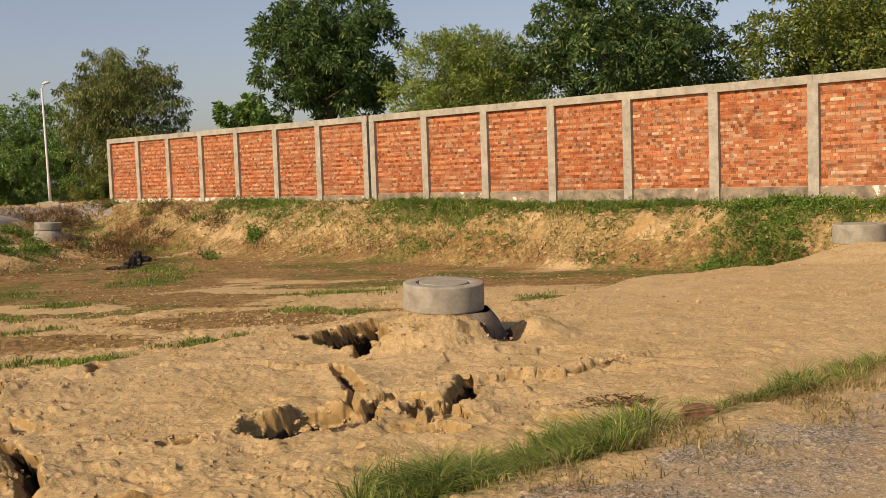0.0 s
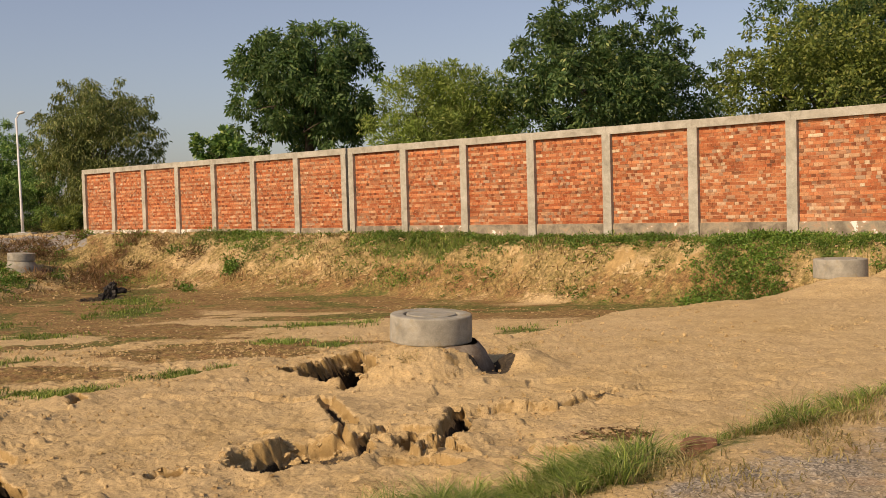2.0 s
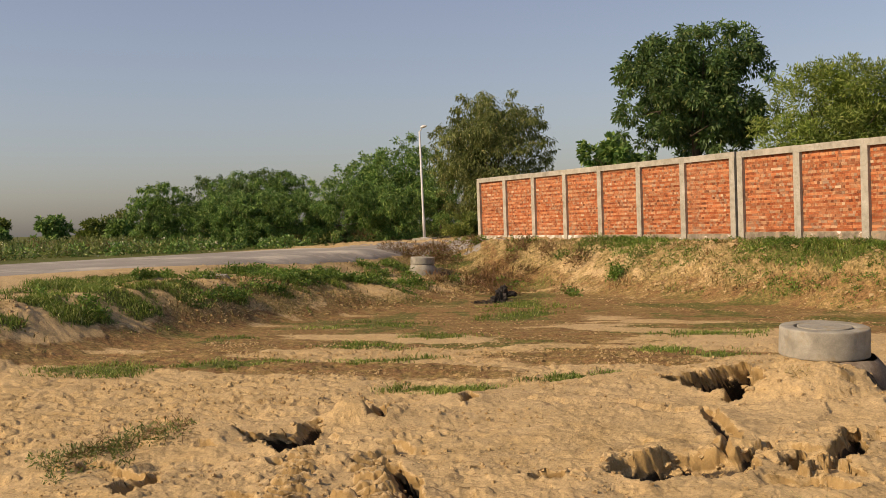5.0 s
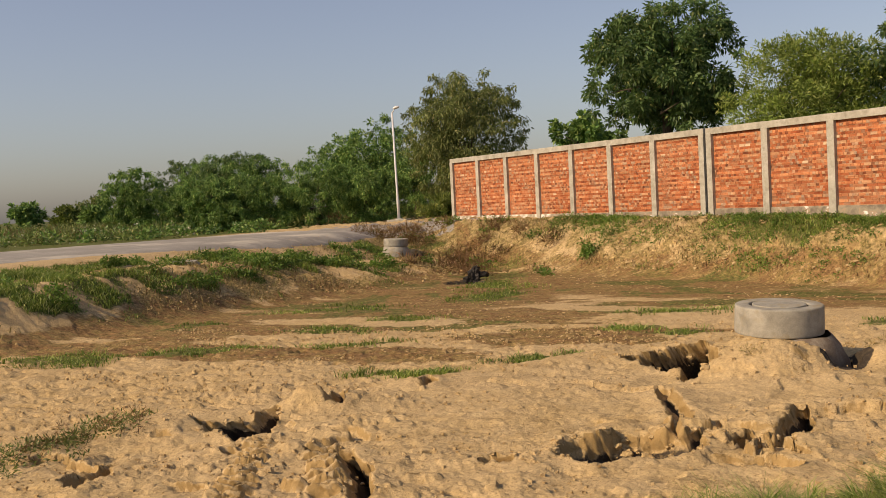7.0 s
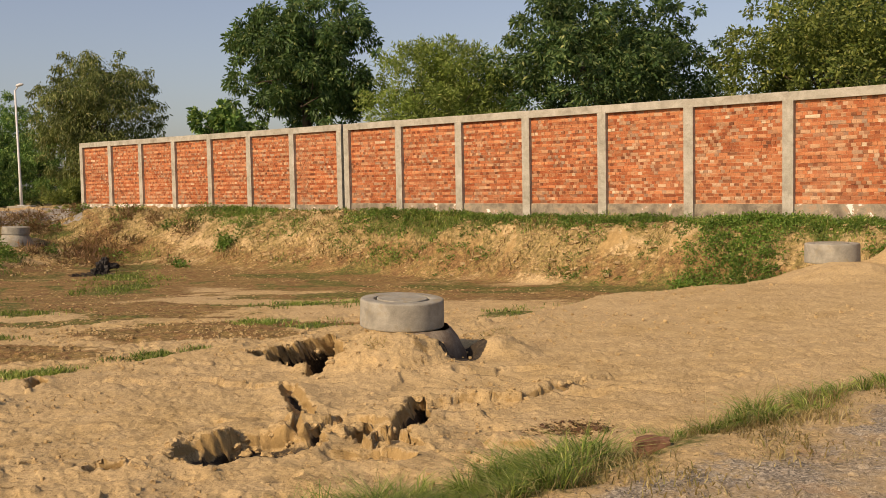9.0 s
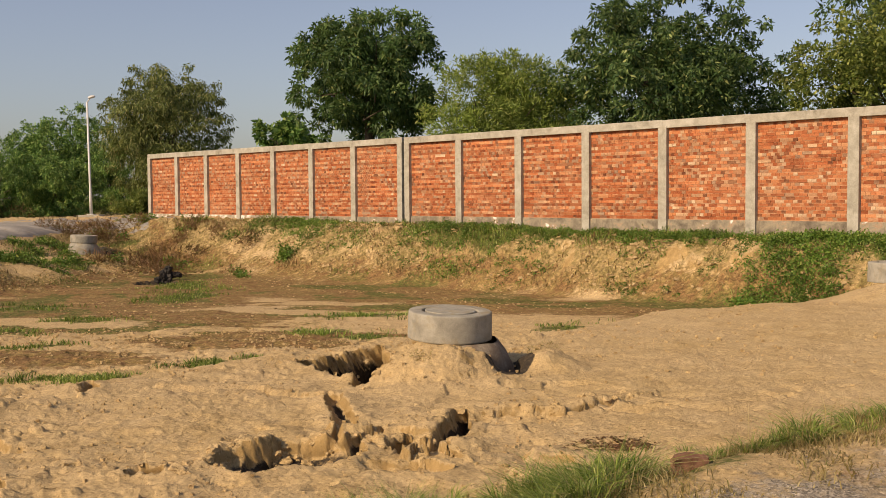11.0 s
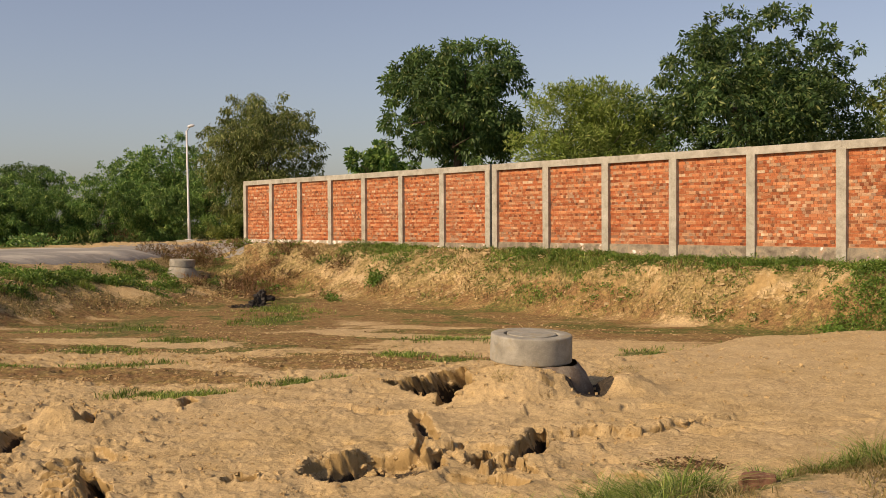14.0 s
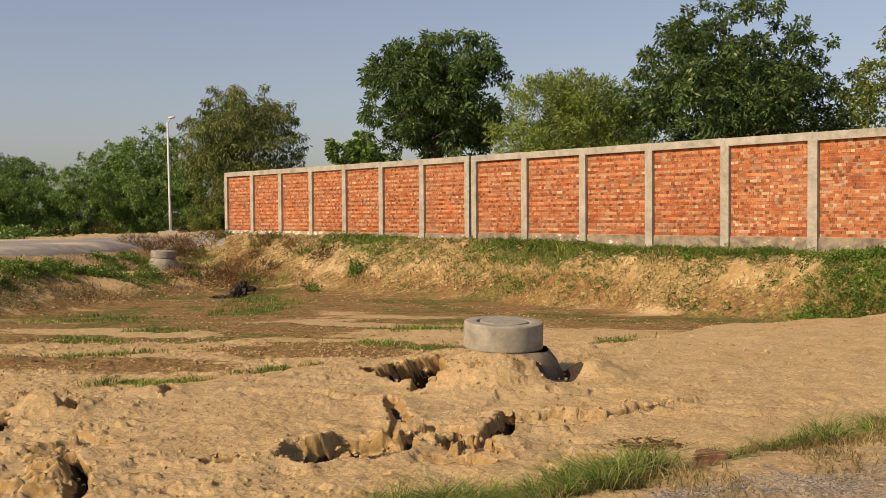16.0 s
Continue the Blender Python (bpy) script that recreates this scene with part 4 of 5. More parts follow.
for k, (bx, by, cz, rx, rz, mat) in enumerate([(-21.6, 55.5, 2.0, 2.2, 1.7, LEAF_FRESH), (-24.3, 54.2, 2.2, 2.6, 1.9, LEAF_FRESH), (-27.2, 52.0, 1.9, 2.5, 1.6, LEAF_FRESH), (-29.6, 52.5, 1.9, 2.2, 1.7, LEAF_FRESH),
                                               (-32.5, 62.0, 3.0, 2.8, 2.2, LEAF_DARK), (-36.5, 66.0, 3.0, 3.0, 2.3, LEAF_FRESH), (-34.2, 52.5, 2.5, 1.9, 1.8, LEAF_FRESH), (-30.5, 60.0, 2.6, 2.6, 2.3, LEAF_FRESH), (-40.0, 68.0, 3.2, 2.6, 2.2, LEAF_DARK),
                                               (-20.5, 61.0, 2.6, 2.2, 2.2, LEAF_FRESH)]):
    plant("bush", "sprawling feathery green thorn bush beside the road", "bush", bx, by, cz, rx, rz, 44, mat, 30 + k, 0.07, 0.17, 0.24, 1.0, 320, 0.2, 0.68, 120, rough=0.8, group="roadside bushes")
for k, (bx, by, r) in enumerate([(-68.5, 86, 1.6), (-73, 82, 1.4), (-61, 82, 1.2), (-56.5, 80, 1.25), (-78, 110, 2.0), (-50, 84, 1.9), (-66, 76, 0.9), (-46, 70, 1.4), (-92, 105, 2.0)]):
    plant("bush", "distant dull green field bush", "bush", bx, by, r * 0.9 + 0.6, r, r * 0.85, 16, (LEAF_FRESH, LEAF_OLIVE, LEAF_LIGHT)[k % 3], 60 + k, 0.08, 0.4, 0.4, 0.3, 160, 0.36, 0.8, 20, group="field bushes")
plant("bush", "low yellow-green bush at the end of the wall", "bush", -15.6, 50.2, 1.2, 1.25, 0.7, 16, LEAF_LIGHT, 81, 0.03, 0.2, 0.14, -0.6, 240, 0.36, 0.7, 40)


def scatter(n, accept, lo, hi, gen):
    """Random places in a rectangle, kept with the chance accept(x, y) gives."""
    x, y = gen.uniform(lo[0], hi[0], n), gen.uniform(lo[1], hi[1], n)
    keep = gen.random(n) < accept(x, y)
    return x[keep], y[keep]


def blades(name, label, x, y, tall, width, mat, gen, lean=0.5, category="grass", out=None):
    """Many bent blades of grass as one object."""
    z = terrain(x, y)[0] - 0.01
    n = len(x)
    h = tall * (0.35 + 0.8 * gen.random(n)) * np.clip(0.85 + 1.6 * fbm(x * 2.5, y * 2.5, 139), 0.35, 1.6)
    a = gen.uniform(0, 2 * math.pi, n) if out is None else out + gen.normal(size=n) * 0.5
    bend = lean * h * (0.3 + 0.9 * gen.random(n))
    dx, dy = np.cos(a) * bend, np.sin(a) * bend
    f = gen.uniform(0, 2 * math.pi, n)
    sx, sy = np.cos(f) * width / 2, np.sin(f) * width / 2
    v = np.empty((n, 6, 3))
    for j, (t, w, lift) in enumerate(((0, 1, 0), (0.5, 0.8, 0.62), (1, 0.12, 1.0))):
        bx, by, bz = x + dx * t * t, y + dy * t * t, z + h * lift * (1 - 0.12 * lean * t)
        v[:, 2 * j] = np.stack([bx - sx * w, by - sy * w, bz], -1)
        v[:, 2 * j + 1] = np.stack([bx + sx * w, by + sy * w, bz], -1)
    base = np.arange(n)[:, None] * 6
    fs = np.stack([base + np.array((0, 1, 3, 2)), base + np.array((2, 3, 5, 4))], 1).reshape(-1, 4)
    ob = from_arrays(name, v.reshape(-1, 3), fs, mat)
    return tagged(ob, label, category, kind="stuff")


def blob(cx, cy, a, b, turn=0.0):
    return lambda x, y: (1 - sstep(0.45, 1.05, oval(x, y, cx, cy, a, b, turn) + 1.3 * fbm(x * 1.1, y * 1.6, 131)))


g = np.random.default_rng(5)
# roadside tufts
for cx, cy, a, b, turn, n, tall, lab in [(0.55, 6.3, 1.05, 0.6, 25, 13000, 0.25, "thick green grass tuft at the road's edge"), (1.15, 7.0, 0.6, 0.42, 35, 3600, 0.22, "green grass tuft at the road's edge"),
                                         (0.95, 6.35, 0.55, 0.4, 40, 4200, 0.27, "thick green grass tuft at the road's edge"), (2.75, 7.75, 0.8, 0.36, 35, 3000, 0.2, "green and dry grass tuft at the road's edge"), (4.2, 8.95, 0.8, 0.3, 30, 1500, 0.12, "low green grass at the road's edge"),
                                         (1.75, 7.55, 0.5, 0.22, 10, 900, 0.12, "thin green grass on sand"), (-0.5, 5.5, 0.6, 0.4, 20, 2400, 0.2, "green grass tuft at the road's edge"),
                                         (2.0, 7.3, 0.75, 0.24, 35, 3000, 0.13, "low green grass beside the brick lump"), (3.6, 8.3, 0.5, 0.2, 30, 1300, 0.17, "green and dry grass tuft at the road's edge"), (1.75, 8.05, 0.45, 0.12, 15, 700, 0.08, "thin green grass on sand")]:
    x, y = scatter(n * 3, blob(cx, cy, a, b, turn), (cx - 1.4, cy - 1.2), (cx + 1.4, cy + 1.2), g)
    x, y = x[:n], y[:n]
    # blades spring outwards from clumps
    hub = g.integers(0, len(x), max(8, len(x) // 70))
    near = np.argmin((x[:, None] - x[hub][None]) ** 2 + (y[:, None] - y[hub][None]) ** 2, axis=1)
    hx, hy = x[hub][near], y[hub][near]
    out = np.arctan2(y - hy, x - hx)
    x, y = hx + (x - hx) * 0.45, hy + (y - hy) * 0.45
    blades("grass", lab, x, y, tall * 1.0, 0.008, GRASS, g, 1.5, out=out)
    k = n // 4
    blades("dry_grass", "dry straw among the roadside grass", x[:k] + g.normal(size=len(x[:k])) * 0.1, y[:k] + g.normal(size=len(x[:k])) * 0.1, tall * 0.7, 0.005, STRAW, g, 1.6)
x, y = scatter(46000, lambda x, y: np.exp(-(((x - 1.2) * 0.67 - (y - 6.0) * 0.74 - 0.1) / 0.4) ** 2) * (x > -0.5) * np.clip(0.25 + 3 * fbm(x * 2, y * 2, 7), 0, 1), (-0.5, 4.5), (5.5, 10.5), g)
blades("dry_grass", "sparse straw-coloured dry grass along the gravel edge", x, y, 0.09, 0.009, STRAW, g, 1.4)
x, y = scatter(60000, lambda x, y: np.exp(-(((x - 1.2) * 0.67 - (y - 6.0) * 0.74 - 0.45) / 0.5) ** 2) * np.clip(0.35 + 2.5 * fbm(x * 1.8, y * 1.8, 17), 0, 1) * (x > -0.5), (-0.5, 4.2), (6.5, 11), g)
blades("straw_litter", "trampled straw litter strewn over the gravel edge", x[:15000], y[:15000], 0.028, 0.011, STRAW, g, 2.4, "litter")
x, y = scatter(9000, blob(1.38, 8.38, 0.40, 0.3, 10), (0.6, 7.9), (2.2, 8.8), g)
blades("leaf_litter", "patch of reddish-brown dead leaf litter on the sand", x[:1500], y[:1500], 0.022, 0.024, TWIG, g, 1.8, "litter")
x, y = scatter(9000, blob(2.7, 7.6, 1.1, 0.45, 33), (1.2, 6.6), (4.4, 9.2), g)
blades("dry_grass", "dry brown straw tangled in the roadside tuft", x[:2600], y[:2600], 0.13, 0.006, STRAW, g, 1.3)
x, y = scatter(200, blob(2.8, 7.8, 0.9, 0.35, 35), (1.6, 6.8), (4.2, 9.2), g)
blades("grass", "thin upright seed stems in the roadside tuft", x[:45], y[:45], 0.38, 0.006, STRAW, g, 0.3)
# patches in the pit and on the sand
for cx, cy, a, b, turn in PATCHES:
    n = int((2200 + 2400 * a * b) * (1.0 if cy < 16 else 0.6))
    soft_blob = blob(cx, cy, a * 1.25, b * 1.5, turn)
    x, y = scatter(n * 4, lambda x, y: soft_blob(x, y) * sstep(-0.12, 0.14, fbm(x * 2.2, y * 3.0, 137)), (cx - 2.2 * a, cy - 3 * b), (cx + 2.2 * a, cy + 3 * b), g)
    blades("grass", "low green grass patch on damp sand", x[:n], y[:n], 0.105, 0.007 + 0.0005 * cy, GRASS, g, 1.0)


def bank_mask(kind):
    def f(x, y):
        _, kinds, w = terrain(x, y)
        return np.clip((kinds["turf"] - 0.35) * 1.8, 0, 1) * (w[kind] > 0.15)
    return f


x, y = scatter(420000, lambda x, y: bank_mask("bank")(x, y) * (wall_frame(x, y)[1] > 0.15), (-9, 18), (16, 38), g)
blades("bank_grass", "rough green grass on the bank below the brick wall", x[:60000], y[:60000], 0.15, 0.022, GRASS, g, 0.9)
x, y = scatter(300000, bank_mask("left"), (-19, 8), (-9, 38), g)
blades("bank_grass", "rough green grass on the bank below the road", x[:50000], y[:50000], 0.15, 0.02, GRASS, g, 0.9)


def weeds(name, label, spots, mat, gen, size=0.07, aspect=0.7, per=150, r=0.3, flat=0.6, droop=0.2):
    """Leafy low weeds as one object."""
    xy = np.array(spots, float)
    z = terrain(xy[:, 0], xy[:, 1])[0]
    c = np.column_stack([xy, z + r * 0.35])
    vs, fs = leaves(gen, c, np.full(len(c), r) * (0.6 + 0.7 * gen.random(len(c))), per, size, aspect, droop, flat, 0.2)
    ob = from_arrays(name, vs, fs, mat)
    return tagged(ob, label, "weeds", kind="stuff")


def along_bank(s0, s1, d0, d1, n, gen, thin=0.0):
    s, d = gen.uniform(s0, s1, n), gen.uniform(d0, d1, n)
    p = W0 + s[:, None] * WD - d[:, None] * WN
    keep = fbm(p[:, 0] * 0.6, p[:, 1] * 0.6, 151) > thin
    return p[keep]


x, y = scatter(160000, lambda x, y: np.clip(terrain(x, y)[1]["scrub"], 0, 1) ** 1.5, (-15, 12), (16, 40), g)
blades("dry_grass", "dry brown and straw-coloured grass on the banks", x[:30000], y[:30000], 0.14, 0.022, STRAW, g, 0.9)
x, y = scatter(60000, lambda x, y: np.clip(terrain(x, y)[1]["scrub"], 0, 1) ** 1.5 * (fbm(x * 0.7, y * 0.7, 173) > 0.02), (-15, 12), (16, 40), g)
blades("dry_grass", "reddish-brown dead grass on the banks", x[:10000], y[:10000], 0.16, 0.022, TWIG, g, 0.8)
weeds("weeds", "dense leafy green weeds on the bank by the wall", along_bank(31.6, 33.6, 0.4, 2.9, 230, g, -0.2), LEAF_WEED, g, 0.06, 0.5, 60, 0.26, 0.45)
weeds("weeds", "green weeds and grass along the foot of the wall", along_bank(17.5, 38, 0.2, 1.3, 620, g, -0.12), LEAF_WEED, g, 0.06, 0.3, 80, 0.17, 0.6)
weeds("weeds", "patchy green weeds on the bank below the wall", along_bank(11, 38, 0.7, 3.0, 420, g, 0.08), LEAF_WEED, g, 0.07, 0.3, 50, 0.28, 0.4)
weeds("weeds", "small scattered green weeds over the rough bank", along_bank(12, 38, 0.5, 2.6, 1300, g, -0.02), LEAF_WEED, g, 0.07, 0.35, 24, 0.13, 0.5)
weeds("weeds", "reddish-brown dry weeds on the bank", along_bank(3, 15, 2.8, 6.5, 240, g, 0.0), TWIG, g, 0.2, 0.1, 60, 0.34, 0.6, -0.3)
weeds("weeds", "green weeds on the bank below the wall", along_bank(5, 16, 2.6, 5.4, 110, g, 0.05), LEAF_WEED, g, 0.1, 0.4, 90, 0.3)
weeds("weeds", "reddish-brown dry weeds beside the small manhole", [(-10.9 + 0.6 * a, 36.2 + b) for a, b in g.normal(size=(22, 2))], TWIG, g, 0.2, 0.12, 70, 0.35, 0.6, -0.3)
weeds("weeds", "dark green weeds on the road bank", [(px, py) for px, py in zip(*scatter(2500, lambda x, y: bank_mask("left")(x, y) * (fbm(x * 0.5, y * 0.5, 161) > 0.03) * (y > 18.5), (-16, 10), (-10, 36), g))][:330], LEAF_WEED, g, 0.08, 0.5, 90, 0.26)
field = [(px, py) for px, py in zip(*scatter(1500, lambda x, y: (0.947 * x - 0.32 * y < -37.0) * (fbm(x * 0.15, y * 0.15, 171) > -0.1) * 0.9, (-75, 28), (-18, 80), g))]
weeds("field_weeds", "rough dull green weeds in the field beyond the road", field[:700], LEAF_OLIVE, g, 0.22, 0.25, 70, 0.65, 0.7, -0.3)
weeds("field_weeds", "brownish dry weeds in the field beyond the road", field[700:1000], TWIG, g, 0.25, 0.15, 60, 0.6, 0.7, -0.4)
weeds("flowering_weeds", "leafy weeds at the road's far edge", [(-30.5 + 4.5 * a, 44 + 3.5 * b) for a, b in g.normal(size=(60, 2)) if 0.947 * (-30.5 + 4.5 * a) - 0.32 * (44 + 3.5 * b) < -36.3], LEAF_FRESH, g, 0.18, 0.5, 90, 0.5, 0.8)
weeds("blossoms", "small pale flowers on the roadside weeds", [(-30.5 + 4.5 * a, 44 + 3.5 * b) for a, b in g.normal(size=(70, 2)) if 0.947 * (-30.5 + 4.5 * a) - 0.32 * (44 + 3.5 * b) < -36.3], BLOSSOM, g, 0.1, 0.8, 8, 0.65, 0.9)


scruff = [(-6.0 + 0.22 * a + 0.05 * b, 8.3 + 0.55 * b) for a, b in g.normal(size=(60, 2))]
weeds("weeds", "straggling brown and straw-coloured weeds on the sand", scruff[:26], TWIG, g, 0.07, 0.08, 50, 0.12, 0.5, -0.1)
weeds("weeds", "low olive green weeds among dry stalks on the sand", scruff[26:], LEAF_OLIVE, g, 0.045, 0.3, 60, 0.15, 0.5, 0.0)
weeds("broad_leaf_weed", "broad-leaved green weed among the roadside grass", [(1.1, 7.35), (1.16, 7.42), (0.95, 7.3), (1.3, 7.3)], LEAF_WEED, g, 0.075, 0.6, 12, 0.10, 1.0, -0.2)
weeds("weeds", "dead brown weeds round the manhole rim", [(-0.22, 11.25), (-0.12, 11.2), (1.15, 12.1), (1.25, 12.2), (1.0, 12.05)], STRAW, g, 0.05, 0.12, 60, 0.09, 0.6, -0.3)


# ---------------------------------------------------------------- loose pieces
ROCK = speckled("red_stone", [(0.3, (0.13, 0.06, 0.035)), (0.7, (0.25, 0.13, 0.08))], 14, 0.9, 60)


def stone(name, label, category, x, y, sx, sy, sz, seed, mat, turn=0):
    bm = bmesh.new()
    bmesh.ops.create_cube(bm, size=1)
    bmesh.ops.subdivide_edges(bm, edges=bm.edges[:], cuts=4, use_grid_fill=True)
    for v in bm.verts:
        q = v.co.normalized() * 0.62
        v.co = v.co * 0.6 + q * 0.4
        v.co += 0.13 * noise.noise_vector(v.co * 2.2 + Vector((seed, 0, 0))) + 0.05 * noise.noise_vector(v.co * 7)
        v.co = Vector((v.co.x * sx, v.co.y * sy, v.co.z * sz))
    ob = part(name, bm, mat)
    ob.matrix_world = pose(x, y, height(x, y) + sz * 0.25, 0, 0, turn)
    return tagged(ob, label, category)


stone("brick_lump", "broken dark red brick lump at the road's edge", "stone", 1.72, 6.95, 0.21, 0.13, 0.12, 1, ROCK, 5)
stone("concrete_slab", "pale concrete slab on the grassy road bank", "slab", -15.2, 25.6, 0.75, 0.4, 0.2, 2, RING, 20)


def clods():
    """Crumbs of dry sand strewn over the washed-out crust."""
    gen = np.random.default_rng(9)
    n = 52000
    x, y = scatter(n, lambda x, y: np.clip(0.15 + 2.2 * fbm(x * 1.1, y * 1.1, 191), 0, 1), (-11, 5.4), (6, 19), gen)
    z, kinds, w = terrain(x, y)
    keep = (w["dr"] < -0.3) & ((x < 1.2) | (gen.random(len(x)) < 0.3))
    x, y, z = x[keep], y[keep], z[keep]
    s = (0.004 + 0.014 * gen.random(len(x)) ** 4) * np.clip(y / 11, 0.8, 1.25)
    cube = np.array([(a, b, c) for a in (-1, 1) for b in (-1, 1) for c in (-1, 1)], float)
    v = cube[None] * s[:, None, None] * (0.5 + gen.random((len(x), 8, 3)) * 0.9)
    v += np.stack([x, y, z + s * 0.3], -1)[:, None]
    f = np.array([(0, 1, 3, 2), (4, 6, 7, 5), (0, 4, 5, 1), (2, 3, 7, 6), (0, 2, 6, 4), (1, 5, 7, 3)])
    ob = from_arrays("sand_clods", v.reshape(-1, 3), (np.arange(len(x))[:, None, None] * 8 + f).reshape(-1, 4), EARTH)
    return tagged(ob, "small dry crumbs of sandy earth on the ground", "clods", kind="stuff")


clods()


def rubble(name, label, n, lo, hi, accept, small, large, seed):
    """Loose angular pieces of earth, strewn as one object."""
    gen = np.random.default_rng(seed)
    x, y = scatter(n * 6, accept, lo, hi, gen)
    x, y = x[:n], y[:n]
    z = terrain(x, y)[0]
    s = small + (large - small) * gen.random(len(x)) ** 3
    cube = np.array([(a, b, c) for a in (-1, 1) for b in (-1, 1) for c in (-0.8, 0.8)], float)
    v = cube[None] * s[:, None, None] * (0.25 + gen.random((len(x), 8, 3)) * 1.1) * np.array((1, 1, 0.7)) + np.stack([x, y, z + s * 0.15], -1)[:, None]
    f = np.array([(0, 1, 3, 2), (4, 6, 7, 5), (0, 4, 5, 1), (2, 3, 7, 6), (0, 2, 6, 4), (1, 5, 7, 3)])
    ob = from_arrays(name, v.reshape(-1, 3), (np.arange(len(x))[:, None, None] * 8 + f).reshape(-1, 4), EARTH)
    return tagged(ob, label, "clods", kind="stuff")


rubble("bank_clods", "pale clods of dry earth on the bank below the brick wall", 7000, (-11, 17), (16, 38), lambda x, y: np.clip(terrain(x, y)[1]["scrub"], 0, 1) * (fbm(x * 0.8, y * 0.8, 401) > -0.02), 0.012, 0.07, 31)
rubble("bank_clods", "pale clods of dry earth on the bank below the road", 2600, (-17, 11), (-9, 36), lambda x, y: np.clip(terrain(x, y)[1]["scrub"], 0, 1) * (terrain(x, y)[2]["left"] > 0.03), 0.01, 0.045, 33)
rubble("pit_clods", "small clods and stones over the damp pit floor", 1800, (-12, 14), (8, 33), lambda x, y: np.clip(terrain(x, y)[1]["damp"], 0, 1) * (fbm(x * 0.6, y * 0.9, 403) > 0.0), 0.006, 0.03, 35)


def chunks():
    """Broken lumps of crust fallen along the washed-out edges."""
    gen = np.random.default_rng(14)
    at = []
    for line, side, n in ((CLIFF, -1, 110), (HOLLOWS[1][3], -1, 24), (HOLLOWS[11][3], -1, 26), (HOLLOWS[8][3], -1, 30), (HOLLOWS[0][3], -1, 30)):
        pts = np.array(line)
        for _ in range(n):
            k = gen.integers(len(pts) - 1)
            p = pts[k] + (pts[k + 1] - pts[k]) * gen.random()
            t = unit(pts[k + 1] - pts[k])
            at.append(p + np.array((-t[1], t[0])) * side * gen.normal(0.05, 0.12))
    at = np.array(at)
    z = terrain(at[:, 0], at[:, 1])[0]
    vs, fs, off = [], [], 0
    ball = bmesh.new()
    bmesh.ops.create_icosphere(ball, subdivisions=2, radius=1)
    bv = np.array([v.co[:] for v in ball.verts])
    bf = np.array([[v.index for v in f.verts] for f in ball.faces])
    ball.free()
    for (x, y), h in zip(at, z):
        s = 0.012 + 0.04 * gen.random() ** 3
        o = gen.random() * 50
        lump = np.array([1 + 0.7 * noise.noise(Vector(v) * 1.4 + Vector((o, 0, 0))) + 0.3 * noise.noise(Vector(v) * 4 + Vector((0, o, 0))) for v in bv])
        v = bv * lump[:, None] * s * np.array((1.2, 1.0, 0.75)) + np.array((x, y, h - s * 0.1))
        vs.append(v)
        fs.append(bf + off)
        off += len(bv)
    ob = from_arrays("earth_lumps", np.concatenate(vs), np.concatenate(fs), EARTH)
    return tagged(ob, "broken lumps of dry sandy crust along the washed-out edges", "clods", kind="stuff")


chunks()


def pebbles():
    """Loose gravel on the road's edge."""
    gen = np.random.default_rng(10)
    x, y = scatter(60000, lambda x, y: sstep(-0.3, 0.2, (x - 1.2) * 0.67 - (y - 6.0) * 0.74) * np.clip(0.3 + 1.5 * fbm(x * 1.5, y * 1.5, 193), 0, 1), (-0.5, 4.2), (6.5, 10.5), gen)
    z = terrain(x, y)[0]
    s = 0.002 + 0.008 * gen.random(len(x)) ** 4
    octa = np.array([(1, 0, 0), (0, 1, 0), (-1, 0, 0), (0, -1, 0), (0, 0, 0.7), (0, 0, -0.4)], float)
    v = octa[None] * s[:, None, None] * (0.7 + gen.random((len(x), 6, 3)) * 0.6) + np.stack([x, y, z + s * 0.3], -1)[:, None]
    f = np.array([(0, 1, 4), (1, 2, 4), (2, 3, 4), (3, 0, 4)])
    ob = from_arrays("gravel", v.reshape(-1, 3), (np.arange(len(x))[:, None, None] * 6 + f).reshape(-1, 3), GRIT)
    return tagged(ob, "fine loose gravel on the road's edge", "gravel", kind="stuff")


GRIT = leaf_material("grit", [(0.0, (0.13, 0.10, 0.07)), (0.5, (0.29, 0.23, 0.155)), (1.0, (0.44, 0.37, 0.27))], 0.9, 0.0)
pebbles()


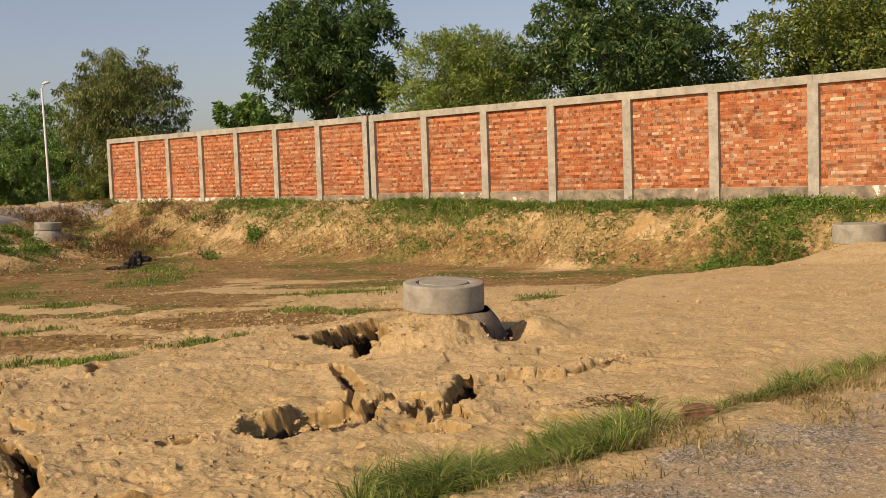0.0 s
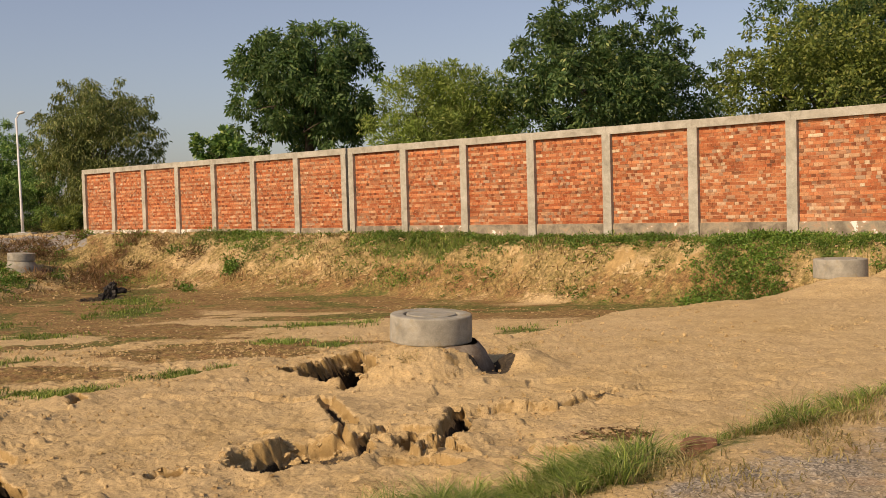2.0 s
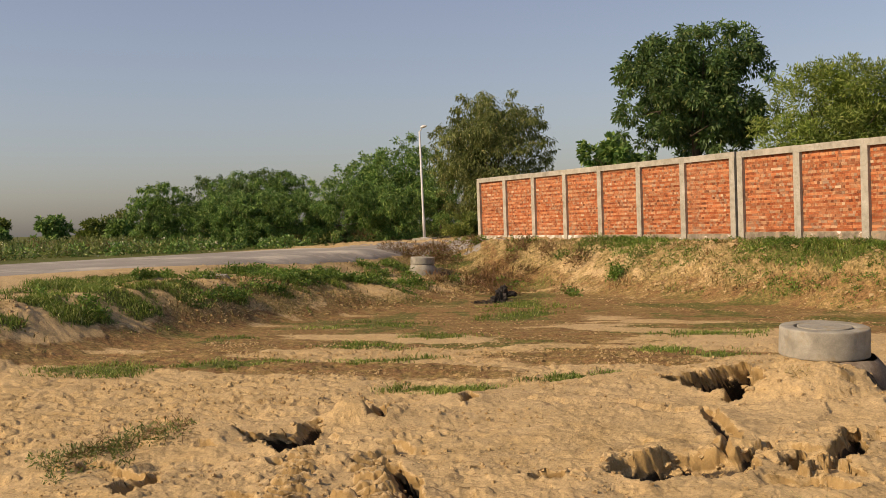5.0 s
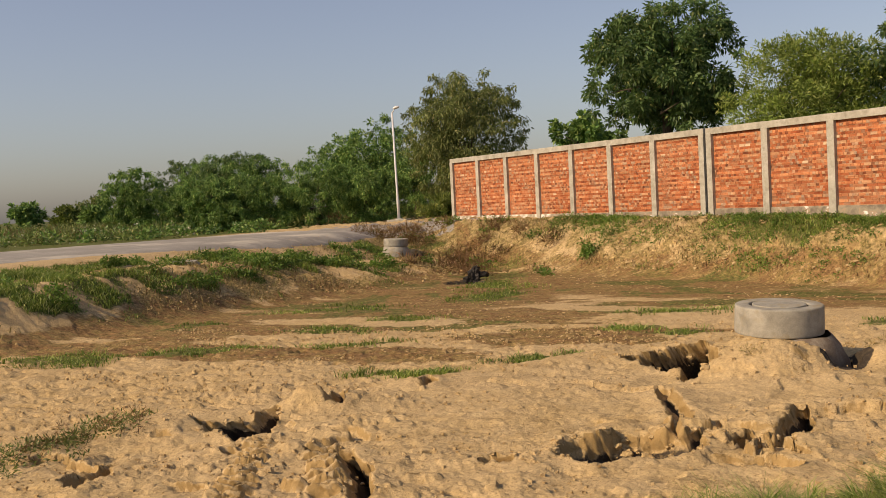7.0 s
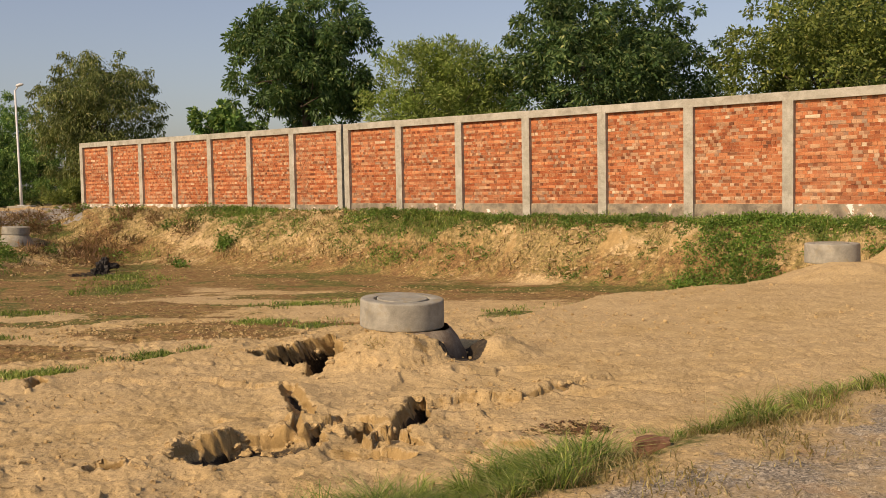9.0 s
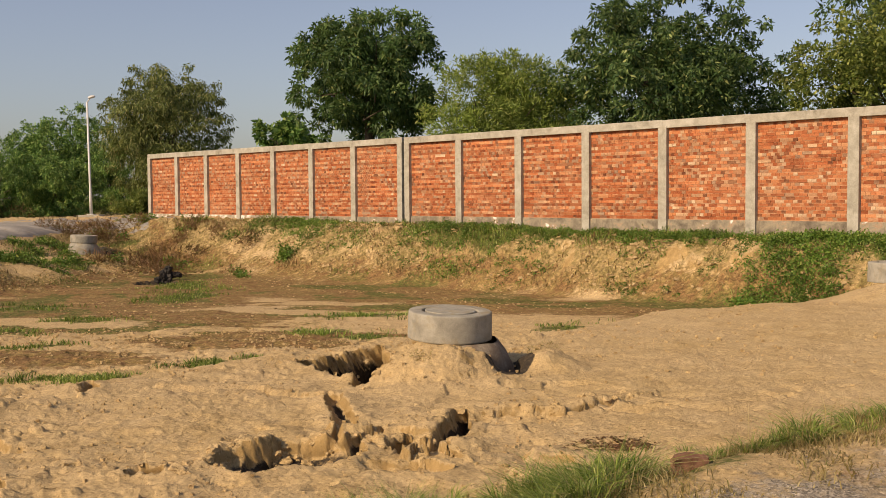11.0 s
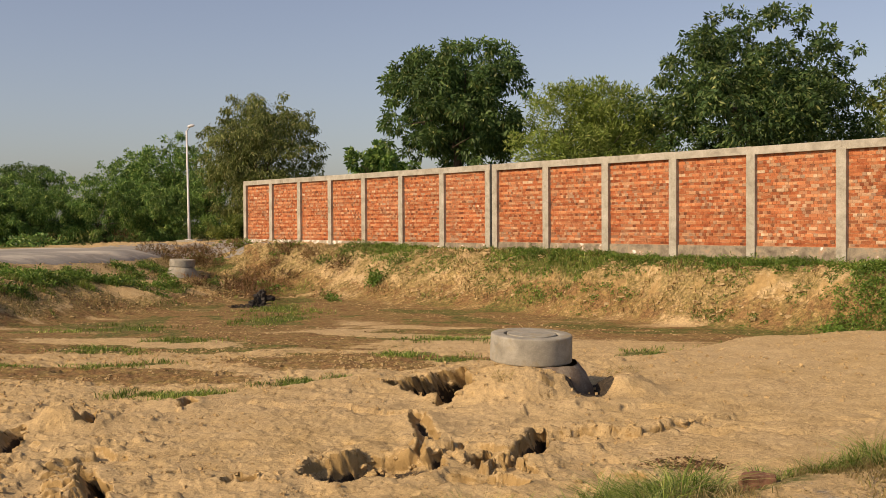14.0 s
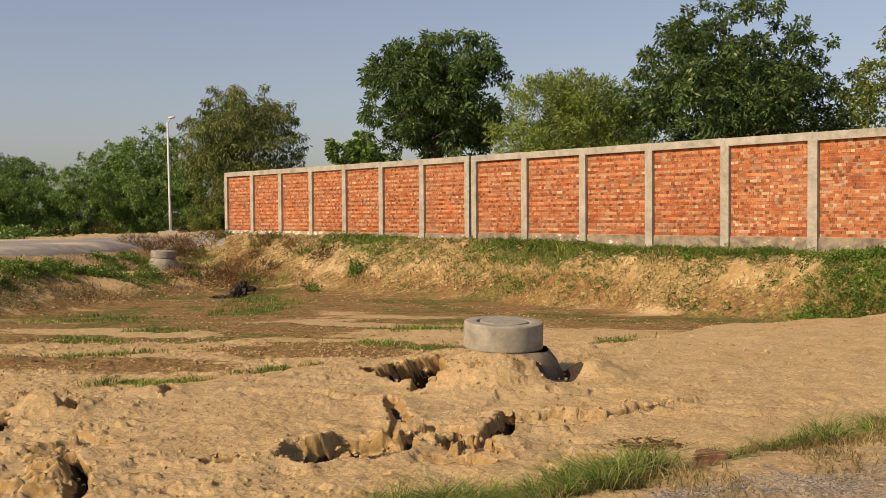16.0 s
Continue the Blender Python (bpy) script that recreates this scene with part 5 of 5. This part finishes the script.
# ---------------------------------------------------------------- bricks
def build_bricks():
    gen = np.random.default_rng(21)
    shapes = {}
    for bay, (a, b) in enumerate(bays):
        single = bay == 12
        x0, x1, z0, z1 = a + 0.135, b - 0.135, (0.99 if b > 20 else 0.94), wall_top(a) - 0.205
        rows = int((z1 - z0) / 0.078)
        pitch = (z1 - z0) / rows
        placed = []
        for r in range(rows):
            x = x0 - (0.0 if r % 2 else 0.06)
            while x < x1 - 0.04:
                ln = 0.228 if gen.random() < (0.16 if r % 2 else 0.05) else 0.106
                e = min(x + ln, x1)
                st = max(x, x0)
                if e - st > 0.03:
                    placed.append((st, e, z0 + r * pitch + gen.normal() * 0.003, gen.choice((0.004, 0.010, 0.016)) if r % 2 else gen.choice((-0.004, 0.0, 0.004)), r % 2))
                x += ln + 0.007
        if single:
            half = [p for p in placed]
            for st, e, z, proud, _ in half[:300]:
                key = (round(e - st, 2), proud)
                if key not in shapes:
                    me = bpy.data.meshes.new("brick")
                    bm = box(bmesh.new(), 0, e - st, -0.055 - proud * 0.6, -0.03, 0.006, pitch - 0.006)
                    bm.to_mesh(me)
                    bm.free()
                    me.materials.append(BRICK)
                    shapes[key] = me
                ob = new("brick", shapes[key])
                ob.parent = wall
                ob.location = (st, 0, z)
            placed = half[300:]
        if not placed:
            continue
        # every other course takes a darker, redder tone
        for odd, mat in ((1, BRICKS_PALE if bay >= 11 else BRICKS), (0, BRICKS_DEEP_PALE if bay >= 11 else BRICKS_DEEP)):
            p = np.array([q for q in placed if q[4] == odd])
            n = len(p)
            v = np.empty((n, 8, 3))
            for i, (fx, fy, fz) in enumerate([(q, w, h) for h in (0, 1) for w in (0, 1) for q in (0, 1)]):
                v[:, i, 0] = p[:, 0] if fx == 0 else p[:, 1]
                v[:, i, 1] = -0.055 - p[:, 3] * 0.6 if fy == 0 else -0.03
                v[:, i, 2] = p[:, 2] + (0.003 if fz == 0 else pitch - 0.005) + gen.normal(size=n) * 0.003
            f = np.array([(0, 2, 3, 1), (4, 5, 7, 6), (0, 1, 5, 4), (0, 4, 6, 2), (1, 3, 7, 5)])
            ob = from_arrays("brickwork", v.reshape(-1, 3), (np.arange(n)[:, None, None] * 8 + f).reshape(-1, 4), mat, wall)
            tagged(ob, kind="stuff")


build_bricks()
